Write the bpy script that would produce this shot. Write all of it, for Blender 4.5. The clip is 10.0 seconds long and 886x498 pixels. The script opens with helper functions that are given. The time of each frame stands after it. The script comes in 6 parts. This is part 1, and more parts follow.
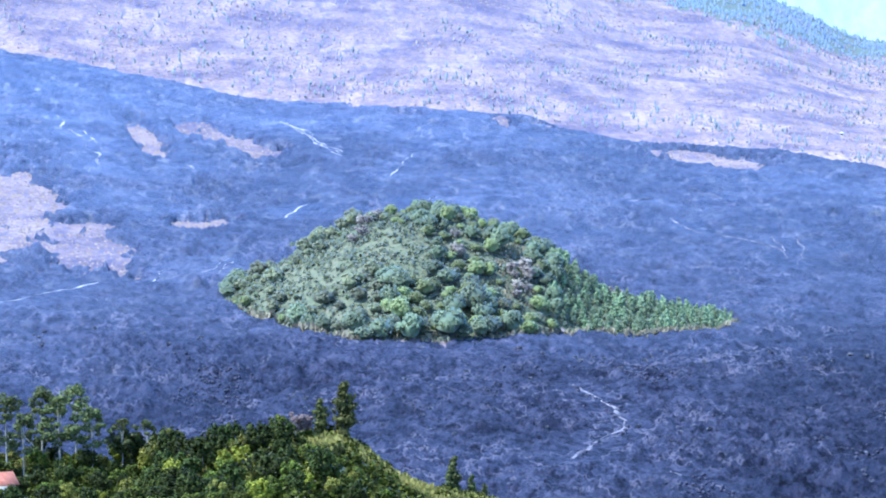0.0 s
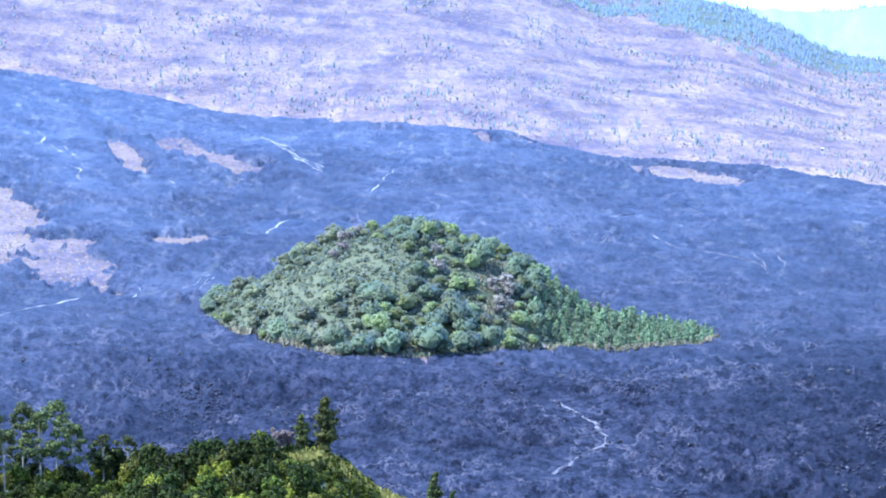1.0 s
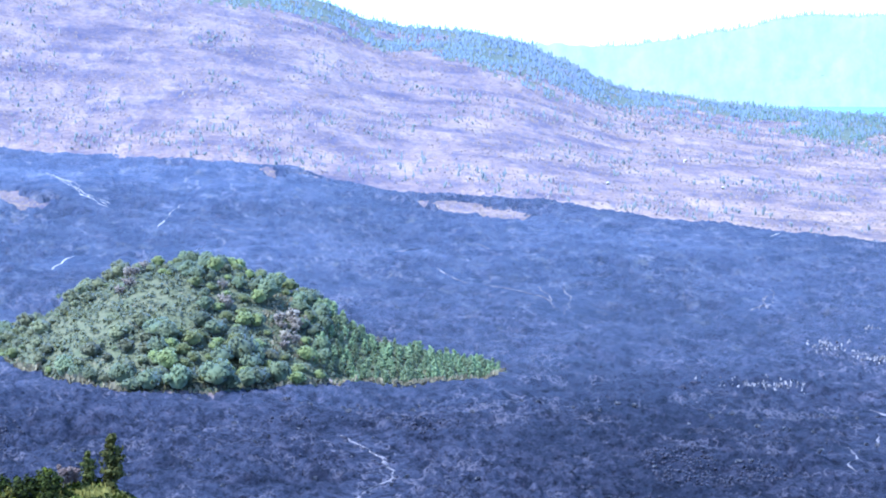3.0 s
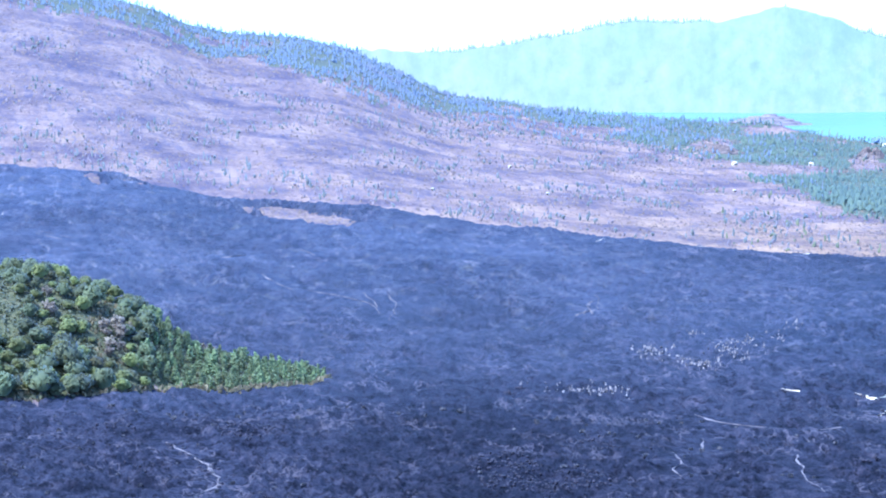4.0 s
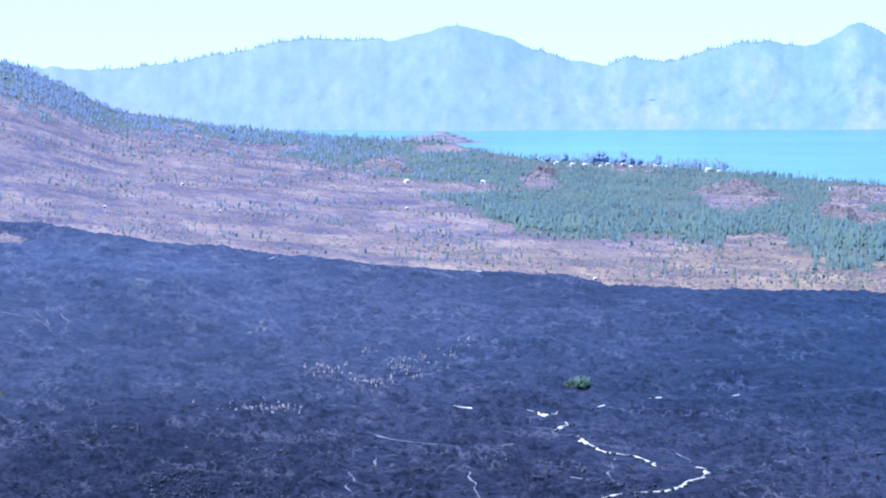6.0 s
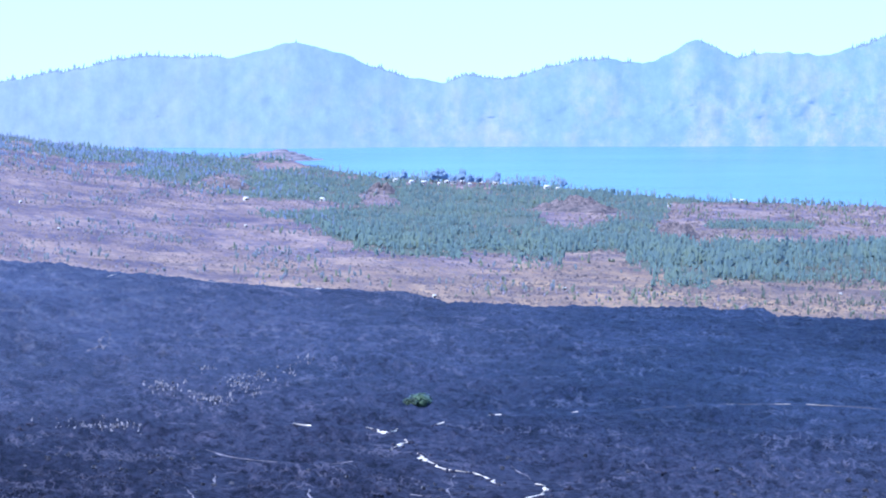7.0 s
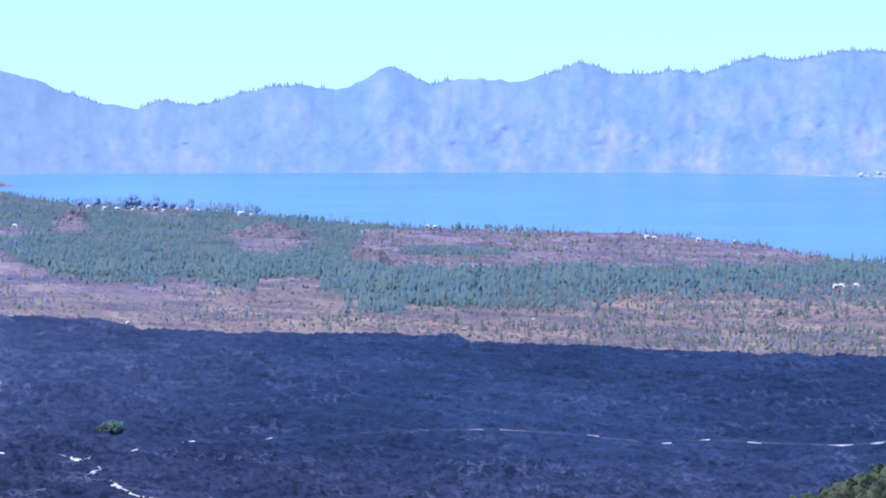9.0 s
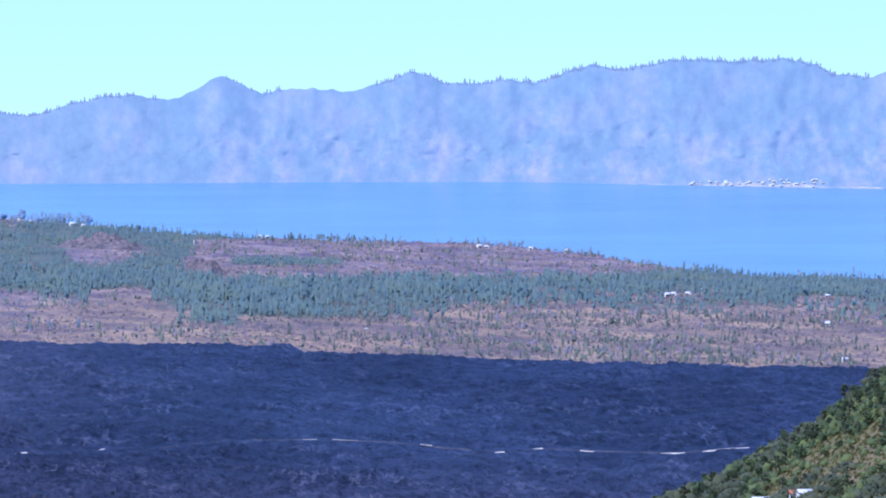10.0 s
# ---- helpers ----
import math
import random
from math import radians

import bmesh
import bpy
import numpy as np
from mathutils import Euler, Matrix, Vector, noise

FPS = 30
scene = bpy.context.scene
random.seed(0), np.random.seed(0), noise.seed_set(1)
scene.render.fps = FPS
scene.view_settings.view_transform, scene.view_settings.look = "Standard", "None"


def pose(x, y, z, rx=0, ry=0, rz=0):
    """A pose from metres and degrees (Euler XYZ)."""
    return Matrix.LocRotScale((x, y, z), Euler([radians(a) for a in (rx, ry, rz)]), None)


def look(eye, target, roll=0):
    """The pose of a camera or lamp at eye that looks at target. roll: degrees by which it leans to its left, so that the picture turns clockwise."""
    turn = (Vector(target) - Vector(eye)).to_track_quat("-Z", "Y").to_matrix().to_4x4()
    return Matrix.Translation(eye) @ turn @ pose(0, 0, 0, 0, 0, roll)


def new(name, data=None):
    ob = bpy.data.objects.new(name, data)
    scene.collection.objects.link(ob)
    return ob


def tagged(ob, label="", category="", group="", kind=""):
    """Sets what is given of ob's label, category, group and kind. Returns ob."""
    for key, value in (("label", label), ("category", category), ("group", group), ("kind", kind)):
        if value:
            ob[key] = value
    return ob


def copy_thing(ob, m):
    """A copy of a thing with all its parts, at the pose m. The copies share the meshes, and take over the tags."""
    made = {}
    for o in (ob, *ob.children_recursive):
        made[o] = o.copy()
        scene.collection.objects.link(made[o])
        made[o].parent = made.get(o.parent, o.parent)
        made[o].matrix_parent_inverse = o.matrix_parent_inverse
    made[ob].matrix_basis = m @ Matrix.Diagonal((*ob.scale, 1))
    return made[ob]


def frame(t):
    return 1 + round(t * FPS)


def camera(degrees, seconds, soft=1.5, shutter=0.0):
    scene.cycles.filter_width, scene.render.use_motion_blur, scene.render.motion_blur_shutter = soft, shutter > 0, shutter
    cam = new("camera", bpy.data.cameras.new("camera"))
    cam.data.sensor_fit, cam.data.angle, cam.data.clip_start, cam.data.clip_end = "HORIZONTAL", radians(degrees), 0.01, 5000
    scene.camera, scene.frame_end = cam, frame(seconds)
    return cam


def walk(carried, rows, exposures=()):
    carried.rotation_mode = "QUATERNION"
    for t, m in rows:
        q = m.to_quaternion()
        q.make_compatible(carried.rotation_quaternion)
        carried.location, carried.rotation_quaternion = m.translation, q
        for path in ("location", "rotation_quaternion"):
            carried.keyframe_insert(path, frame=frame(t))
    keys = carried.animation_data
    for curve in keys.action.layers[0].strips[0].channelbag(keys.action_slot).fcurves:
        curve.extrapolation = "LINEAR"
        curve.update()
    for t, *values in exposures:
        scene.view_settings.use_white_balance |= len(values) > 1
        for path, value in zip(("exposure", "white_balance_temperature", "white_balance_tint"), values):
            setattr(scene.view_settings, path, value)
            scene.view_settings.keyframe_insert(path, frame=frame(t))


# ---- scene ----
# ---- camera: one standpoint on the crater rim, panning to the right ----
EYE = 250.0
cam = camera(11.5, 10.0, soft=1.9)
TURNS = [
    (0.0, 0.000, -6.000, 0.000),
    (0.5, 0.043, -5.943, 0.006),
    (1.0, 0.248, -5.797, 0.012),
    (1.5, 0.620, -5.616, 0.024),
    (2.0, 1.227, -5.467, 0.032),
    (2.2, 1.522, -5.430, 0.049),
    (3.3, 3.703, -5.317, 0.066),
    (3.5, 4.158, -5.302, 0.093),
    (4.0, 5.330, -5.257, 0.128),
    (4.5, 6.388, -5.246, 0.208),
    (5.0, 7.562, -5.203, 0.257),
    (5.5, 8.581, -5.134, 0.360),
    (5.7, 8.994, -5.089, 0.426),
    (6.8, 11.269, -4.790, 0.494),
    (7.0, 11.707, -4.761, 0.559),
    (7.5, 12.727, -4.716, 0.654),
    (8.0, 13.810, -4.646, 0.715),
    (8.5, 14.704, -4.514, 0.753),
    (9.0, 15.701, -4.373, 0.775),
    (9.5, 16.690, -4.274, 0.747),
    (10.0, 17.887, -4.218, 0.730),
]
walk(cam, [(t, pose(0, 0, EYE, 0, 0, -turn) @ pose(0, 0, 0, 90 + tilt, 0, 0) @ pose(0, 0, 0, 0, 0, lean)) for t, turn, tilt, lean in TURNS],
     exposures=[(0.0, 2.15, 5000, 5), (2.0, 2.15, 5000, 5), (4.0, 1.85, 5000, 8), (6.0, 1.43, 5000, 13), (8.0, 1.14, 5000, 19), (10.0, 0.83, 5000, 25)])

# ---- light: high sun and clear tropical sky ----
SUN_HEIGHT, SUN_BEARING = 57.0, -108.0
sky_world = bpy.data.worlds.new("sky")
scene.world = sky_world
sky_world.use_nodes = True
wn = sky_world.node_tree
sky = wn.nodes.new("ShaderNodeTexSky")
sky.sky_type, sky.sun_disc = "NISHITA", False
sky.sun_elevation, sky.sun_rotation = radians(SUN_HEIGHT), radians(SUN_BEARING)
sky.altitude, sky.air_density, sky.dust_density, sky.ozone_density = 1400, 1.2, 1.3, 1.2
sky_way, sky_lift = wn.nodes.new("ShaderNodeTexCoord"), wn.nodes.new("ShaderNodeVectorMath")
sky_lift.inputs[1].default_value = (0, 0, 0.22)  # sky lookup lifted so the strip in view shows clear sky colour
wn.links.new(sky_way.outputs["Generated"], sky_lift.inputs[0])
wn.links.new(sky_lift.outputs[0], sky.inputs["Vector"])
wn.links.new(sky.outputs[0], wn.nodes["Background"].inputs[0])
wn.nodes["Background"].inputs[1].default_value = 0.15
sun = new("sun", bpy.data.lights.new("sun", "SUN"))
sun.data.energy, sun.data.angle, sun.data.color = 2.1, radians(0.5), (1.0, 0.95, 0.88)
toward = Vector((math.sin(radians(SUN_BEARING)) * math.cos(radians(SUN_HEIGHT)), math.cos(radians(SUN_BEARING)) * math.cos(radians(SUN_HEIGHT)), math.sin(radians(SUN_HEIGHT))))
sun.matrix_world = look(toward * 900, (0, 0, 0))


# ---- materials ----
def material(name, rough=0.9, gloss=0.3):
    m = bpy.data.materials.new(name)
    m.use_nodes = True
    n = m.node_tree
    b = n.nodes["Principled BSDF"]
    b.inputs["Roughness"].default_value = rough
    b.inputs["Specular IOR Level"].default_value = gloss
    return m, n, b


def noise_node(n, coords, size, detail=6.0, rough=0.6, stretch=(1, 1, 1)):
    """Noise whose largest blobs are about size metres."""
    mp = n.nodes.new("ShaderNodeMapping")
    mp.inputs["Scale"].default_value = [s / size for s in stretch]
    n.links.new(coords, mp.inputs["Vector"])
    t = n.nodes.new("ShaderNodeTexNoise")
    t.inputs["Scale"].default_value, t.inputs["Detail"].default_value, t.inputs["Roughness"].default_value = 1.0, detail, rough
    n.links.new(mp.outputs[0], t.inputs["Vector"])
    return t.outputs["Fac"]


def ramp(n, fac, stops):
    r = n.nodes.new("ShaderNodeValToRGB")
    e = r.color_ramp.elements
    while len(e) < len(stops):
        e.new(0.5)
    for k, (at, c) in enumerate(stops):
        e[k].position, e[k].color = at, (*c, 1)
    n.links.new(fac, r.inputs[0])
    return r.outputs[0]


def mixed(n, fac, a, b, how="MIX"):
    x = n.nodes.new("ShaderNodeMix")
    x.data_type, x.blend_type = "RGBA", how
    for value, sock in ((fac, x.inputs[0]), (a, x.inputs[6]), (b, x.inputs[7])):
        if isinstance(value, (float, int)):
            sock.default_value = value
        elif isinstance(value, tuple):
            sock.default_value = (*value, 1)
        else:
            n.links.new(value, sock)
    return x.outputs[2]


def ground_material(name, fine, coarse, patch, sizes, rough=0.9, bump=0.6, relief=1.0, gloss=0.2, tint=None, drawn=(1, 1, 1), patchy=0.58, fade=0.12):
    """Two scales of colour and a patchy third, with relief. sizes: fine, coarse and patch, in metres. tint: a colour that broad noise lays over a part."""
    m, n, b = material(name, rough, gloss)
    co = n.nodes.new("ShaderNodeTexCoord").outputs["Object"]
    f = noise_node(n, co, sizes[0], 8, 0.65)
    c = noise_node(n, co, sizes[1], 5, 0.6, drawn)
    p = noise_node(n, co, sizes[2], 7, 0.7, drawn)
    colour = mixed(n, 0.5, ramp(n, f, fine), ramp(n, c, coarse))
    mask = ramp(n, p, [(patchy, (0, 0, 0)), (patchy + fade, (1, 1, 1))])
    colour = mixed(n, mask, colour, patch)
    if tint:
        q = noise_node(n, co, sizes[2] * 7, 4, 0.55)
        colour = mixed(n, ramp(n, q, [(0.45, (0, 0, 0)), (0.62, (1, 1, 1))]), colour, tint, "MULTIPLY")
    n.links.new(colour, b.inputs["Base Color"])
    bp = n.nodes.new("ShaderNodeBump")
    bp.inputs["Strength"].default_value, bp.inputs["Distance"].default_value = bump, relief
    n.links.new(f, bp.inputs["Height"])
    n.links.new(bp.outputs[0], b.inputs["Normal"])
    return m


def leaf_material(name, dark, light, dry=None, glow=0.25, haze_sheen=0.0, gloss=0.12):
    """Foliage: every leaf clump and every plant has its own shade. A bluish sheen paints haze over it."""
    m, n, b = material(name, 0.65, gloss)
    b.inputs["Sheen Weight"].default_value, b.inputs["Sheen Roughness"].default_value, b.inputs["Sheen Tint"].default_value = haze_sheen, 0.6, (0.42, 0.6, 1.0, 1)
    geo, info = n.nodes.new("ShaderNodeNewGeometry"), n.nodes.new("ShaderNodeObjectInfo")
    co = n.nodes.new("ShaderNodeTexCoord").outputs["Object"]
    colour = ramp(n, geo.outputs["Random Per Island"], [(0.0, dark), (1.0, light)])
    hue = n.nodes.new("ShaderNodeHueSaturation")
    mr = n.nodes.new("ShaderNodeMapRange")
    mr.inputs["To Min"].default_value, mr.inputs["To Max"].default_value = 0.7, 1.35
    n.links.new(info.outputs["Random"], mr.inputs["Value"])
    n.links.new(mr.outputs[0], hue.inputs["Value"])
    mh = n.nodes.new("ShaderNodeMapRange")
    mh.inputs["To Min"].default_value, mh.inputs["To Max"].default_value = 0.488, 0.511
    n.links.new(info.outputs["Random"], mh.inputs["Value"])
    n.links.new(mh.outputs[0], hue.inputs["Hue"])
    n.links.new(colour, hue.inputs["Color"])
    colour = hue.outputs[0]
    if dry:
        q = noise_node(n, co, 3.0 if dry[1] is None else dry[1], 3, 0.5)
        colour = mixed(n, ramp(n, q, [(0.52, (0, 0, 0)), (0.66, (1, 1, 1))]), colour, dry[0])
    n.links.new(colour, b.inputs["Base Color"])
    tr = n.nodes.new("ShaderNodeBsdfTranslucent")
    n.links.new(colour, tr.inputs["Color"])
    ms = n.nodes.new("ShaderNodeMixShader")
    ms.inputs[0].default_value = glow
    n.links.new(b.outputs[0], ms.inputs[1])
    n.links.new(tr.outputs[0], ms.inputs[2])
    n.links.new(ms.outputs[0], n.nodes["Material Output"].inputs["Surface"])
    return m


def plain_material(name, a, b_, size=0.6, rough=0.7, gloss=0.3):
    m, n, b = material(name, rough, gloss)
    co = n.nodes.new("ShaderNodeTexCoord").outputs["Object"]
    n.links.new(ramp(n, noise_node(n, co, size), [(0.35, a), (0.65, b_)]), b.inputs["Base Color"])
    return m


# lava: black basalt with ash-grey crusts, black crags and pale veins; haze painted as blue base and sheen
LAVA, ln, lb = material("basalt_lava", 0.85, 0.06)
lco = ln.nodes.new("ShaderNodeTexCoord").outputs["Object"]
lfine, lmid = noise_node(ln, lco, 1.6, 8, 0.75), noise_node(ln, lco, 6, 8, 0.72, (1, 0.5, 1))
# the blue in these base colours stands in for haze
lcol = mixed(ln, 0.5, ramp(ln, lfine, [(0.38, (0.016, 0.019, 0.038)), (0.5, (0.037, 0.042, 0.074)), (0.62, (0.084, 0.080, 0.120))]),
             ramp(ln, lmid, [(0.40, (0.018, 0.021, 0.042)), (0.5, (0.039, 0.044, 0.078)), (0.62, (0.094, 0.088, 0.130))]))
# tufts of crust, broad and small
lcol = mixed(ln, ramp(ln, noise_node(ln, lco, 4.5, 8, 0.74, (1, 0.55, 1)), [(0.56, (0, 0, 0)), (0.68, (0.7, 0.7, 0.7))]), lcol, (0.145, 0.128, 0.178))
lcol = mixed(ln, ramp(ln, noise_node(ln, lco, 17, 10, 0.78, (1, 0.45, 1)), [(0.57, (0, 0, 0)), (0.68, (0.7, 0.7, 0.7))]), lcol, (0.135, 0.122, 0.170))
# black crags between, and the shadowed gaps among blocks painted dark
lcol = mixed(ln, ramp(ln, noise_node(ln, lco, 3.4, 6, 0.7, (1, 0.5, 1)), [(0.42, (0.95, 0.95, 0.95)), (0.49, (0, 0, 0))]), lcol, (0.30, 0.31, 0.36), "MULTIPLY")
lcol = mixed(ln, ramp(ln, noise_node(ln, lco, 10, 8, 0.74, (1, 0.6, 1)), [(0.40, (0.9, 0.9, 0.9)), (0.48, (0, 0, 0))]), lcol, (0.34, 0.35, 0.40), "MULTIPLY")
lcol = mixed(ln, ramp(ln, noise_node(ln, lco, 110, 6, 0.62, (1, 0.4, 1)), [(0.42, (0.85, 0.85, 0.85)), (0.56, (0, 0, 0))]), lcol, (0.5, 0.52, 0.57), "MULTIPLY")
# pale winding veins
for vsize, vmask, vthin in ((20, 45, 0.012), (60, 90, 0.006)):
    lvein = ramp(ln, noise_node(ln, lco, vsize, 6, 0.58, (1, 0.36, 1)), [(0.49 - vthin, (0, 0, 0)), (0.49, (0.85, 0.85, 0.85)), (0.49 + vthin, (0, 0, 0))])
    lvein = mixed(ln, 1.0, lvein, ramp(ln, noise_node(ln, lco, vmask, 4, 0.5), [(0.46, (0, 0, 0)), (0.58, (1, 1, 1))]), "MULTIPLY")
    lcol = mixed(ln, lvein, lcol, (0.17, 0.152, 0.19))
# the flows up the flank and farther off: pale mottles, thin ochre growth, and painted haze
lash_haze = ln.nodes.new("ShaderNodeAttribute")
lash_haze.attribute_name = "ash_haze"
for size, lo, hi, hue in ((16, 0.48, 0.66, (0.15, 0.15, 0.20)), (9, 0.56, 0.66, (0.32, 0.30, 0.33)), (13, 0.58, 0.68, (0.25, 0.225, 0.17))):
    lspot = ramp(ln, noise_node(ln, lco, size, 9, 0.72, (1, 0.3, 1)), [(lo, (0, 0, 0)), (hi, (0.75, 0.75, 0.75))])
    lcol = mixed(ln, mixed(ln, 1.0, lash_haze.outputs["Color"], lspot, "MULTIPLY"), lcol, hue)
# bluer towards the lake, from about 1550 metres outwards
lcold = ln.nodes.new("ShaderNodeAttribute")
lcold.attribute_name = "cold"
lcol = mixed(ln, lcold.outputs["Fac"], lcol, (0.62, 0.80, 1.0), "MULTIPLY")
# darker at the foot of the rim, over bearings 1.5 to 11.5
lfresh = ln.nodes.new("ShaderNodeAttribute")
lfresh.attribute_name = "fresh"
lcol = mixed(ln, lfresh.outputs["Fac"], lcol, (0.76, 0.77, 0.80), "MULTIPLY")
ln.links.new(lcol, lb.inputs["Base Color"])
lbump = ln.nodes.new("ShaderNodeBump")
lbump.inputs["Strength"].default_value, lbump.inputs["Distance"].default_value = 1.0, 1.2
ln.links.new(lfine, lbump.inputs["Height"])
ln.links.new(lbump.outputs[0], lb.inputs["Normal"])
# haze laid over the far lava as a bluish sheen
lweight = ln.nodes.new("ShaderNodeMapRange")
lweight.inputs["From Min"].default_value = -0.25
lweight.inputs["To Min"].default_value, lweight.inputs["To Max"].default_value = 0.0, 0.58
ln.links.new(lash_haze.outputs["Fac"], lweight.inputs["Value"])
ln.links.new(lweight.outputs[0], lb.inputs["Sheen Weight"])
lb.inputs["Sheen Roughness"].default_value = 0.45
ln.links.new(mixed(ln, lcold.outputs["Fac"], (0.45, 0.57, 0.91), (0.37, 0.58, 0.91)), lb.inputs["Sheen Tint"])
SCRUB = ground_material("dry_scrub_soil", [(0.36, (0.155, 0.107, 0.110)), (0.5, (0.337, 0.227, 0.174)), (0.62, (0.49, 0.355, 0.27))],
                        [(0.38, (0.181, 0.126, 0.124)), (0.5, (0.310, 0.209, 0.165)), (0.62, (0.492, 0.346, 0.245))], (0.185, 0.145, 0.165), (4.0, 24.0, 8.0), bump=1.0, relief=2.0, tint=(0.52, 0.55, 0.74), drawn=(1, 0.22, 1), patchy=0.49, fade=0.16)
# its soil is rusty along the lava's edge; a mauve is multiplied in up the flank
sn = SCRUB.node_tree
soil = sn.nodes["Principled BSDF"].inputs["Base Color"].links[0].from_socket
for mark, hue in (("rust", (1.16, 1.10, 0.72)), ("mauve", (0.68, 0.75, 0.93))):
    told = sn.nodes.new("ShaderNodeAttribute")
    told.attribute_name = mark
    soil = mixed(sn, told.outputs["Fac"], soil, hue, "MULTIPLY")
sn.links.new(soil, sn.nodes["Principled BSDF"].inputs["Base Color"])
FOREST_FLOOR = ground_material("wood_floor", [(0.38, (0.10, 0.115, 0.07)), (0.62, (0.17, 0.17, 0.10))], [(0.35, (0.08, 0.11, 0.07)), (0.65, (0.135, 0.16, 0.095))], (0.14, 0.12, 0.09), (3.0, 40.0, 16.0), bump=0.8)
# distance haze painted on both grounds as a weak blue sheen
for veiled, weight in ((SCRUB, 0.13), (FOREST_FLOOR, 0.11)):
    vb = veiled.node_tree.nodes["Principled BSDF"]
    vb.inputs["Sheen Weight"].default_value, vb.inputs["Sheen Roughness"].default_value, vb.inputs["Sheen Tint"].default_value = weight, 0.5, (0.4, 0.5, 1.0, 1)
GRASS = ground_material("hill_grass", [(0.38, (0.085, 0.10, 0.055)), (0.62, (0.16, 0.165, 0.09))], [(0.35, (0.09, 0.105, 0.06)), (0.65, (0.17, 0.155, 0.10))],
                        (0.20, 0.165, 0.125), (1.5, 14.0, 9.0), bump=0.6, relief=0.4)
TERRACE = ground_material("terrace_soil", [(0.38, (0.095, 0.085, 0.03)), (0.62, (0.18, 0.15, 0.06))], [(0.35, (0.095, 0.105, 0.03)), (0.65, (0.21, 0.155, 0.075))],
                          (0.21, 0.15, 0.08), (1.2, 12.0, 16.0), bump=0.6, relief=0.4, patchy=0.5)
SAND = plain_material("pale_sand", (0.50, 0.42, 0.33), (0.84, 0.75, 0.62), 3.0, 0.9)
CINDER = ground_material("red_cinder", [(0.38, (0.12, 0.095, 0.095)), (0.62, (0.30, 0.235, 0.215))], [(0.35, (0.15, 0.115, 0.115)), (0.65, (0.30, 0.235, 0.215))], (0.07, 0.068, 0.075), (3.0, 14.0, 8.0), bump=1.0, relief=1.5, patchy=0.5)
PALE_SLOPE = plain_material("terraced_slope", (0.15, 0.13, 0.15), (0.30, 0.26, 0.275), 6.0, 0.9)
TRACK = plain_material("dusty_track", (0.08, 0.072, 0.095), (0.27, 0.24, 0.26), 8.0, 0.9)
PALE_TRACK = plain_material("ashen_track", (0.20, 0.19, 0.21), (0.52, 0.48, 0.48), 7.0, 0.9)
WORN_TRACK = plain_material("worn_track", (0.035, 0.035, 0.05), (0.14, 0.125, 0.14), 9.0, 0.9)
ROCK = plain_material("lava_boulder", (0.010, 0.011, 0.026), (0.055, 0.050, 0.082), 4.0, 0.7, 0.4)
BARK = plain_material("bark", (0.10, 0.08, 0.06), (0.22, 0.18, 0.14), 0.5, 0.9)
PALE_BARK = plain_material("pale_bark", (0.24, 0.21, 0.17), (0.40, 0.36, 0.30), 0.4, 0.8)
# LEAF and LEAF_DARK: low dark ends paint the shadow gaps between leaves
LEAF = leaf_material("broad_leaves", (0.010, 0.016, 0.002), (0.138, 0.165, 0.02))
LEAF_LIGHT = leaf_material("young_leaves", (0.0842, 0.103, 0.00765), (0.281, 0.271, 0.0281))
LEAF_DARK = leaf_material("dark_leaves", (0.004, 0.007, 0.0015), (0.066, 0.082, 0.014))
HILL_LEAF = leaf_material("hill_leaves", (0.197, 0.227, 0.0818), (0.332, 0.349, 0.118), glow=0.42, haze_sheen=0.38)
HILL_PINE = leaf_material("casuarina_needles", (0.186, 0.24, 0.116), (0.342, 0.396, 0.186), glow=0.35, haze_sheen=0.35)
PINE = leaf_material("pine_needles", (0.118, 0.162, 0.098), (0.205, 0.262, 0.148), dry=((0.275, 0.335, 0.15), 50.0), glow=0.4, haze_sheen=0.46)
# shore and flank trees: haze put into a grey-blue base and strong sheen
SHORE_LEAF = leaf_material("shore_leaves", (0.20, 0.265, 0.25), (0.29, 0.36, 0.33), glow=0.2, haze_sheen=0.9)
FLANK_PINE = leaf_material("flank_needles", (0.144, 0.166, 0.177), (0.214, 0.235, 0.23), dry=((0.25, 0.22, 0.225), 45.0), glow=0.2, haze_sheen=0.7)
BUSH = leaf_material("scrub_leaves", (0.12, 0.095, 0.10), (0.34, 0.26, 0.205), dry=((0.30, 0.225, 0.17), 35.0), glow=0.2, haze_sheen=0.06)
BLOSSOM = leaf_material("pale_blossom", (0.17, 0.12, 0.105), (0.32, 0.245, 0.22))
GUM = leaf_material("gum_leaves", (0.0382, 0.0499, 0.0148), (0.142, 0.153, 0.0499))
CYPRESS = leaf_material("cypress_needles", (0.0405, 0.045, 0.0105), (0.144, 0.14, 0.0405))
LEAF_OLIVE = leaf_material("olive_leaves", (0.03, 0.034, 0.006), (0.29, 0.26, 0.048))
HILL_DARK = leaf_material("hill_dark_leaves", (0.146, 0.182, 0.098), (0.261, 0.286, 0.14), glow=0.42, haze_sheen=0.38)
HILL_GREY = leaf_material("hill_grey_leaves", (0.187, 0.194, 0.0949), (0.294, 0.287, 0.144), glow=0.42, haze_sheen=0.38)
HILL_PALE = leaf_material("hill_pale_leaves", (0.145, 0.169, 0.0702), (0.249, 0.254, 0.109), glow=0.42, haze_sheen=0.38)
CREST_GRASS = leaf_material("sunlit_grass", (0.22, 0.20, 0.045), (0.42, 0.37, 0.11))
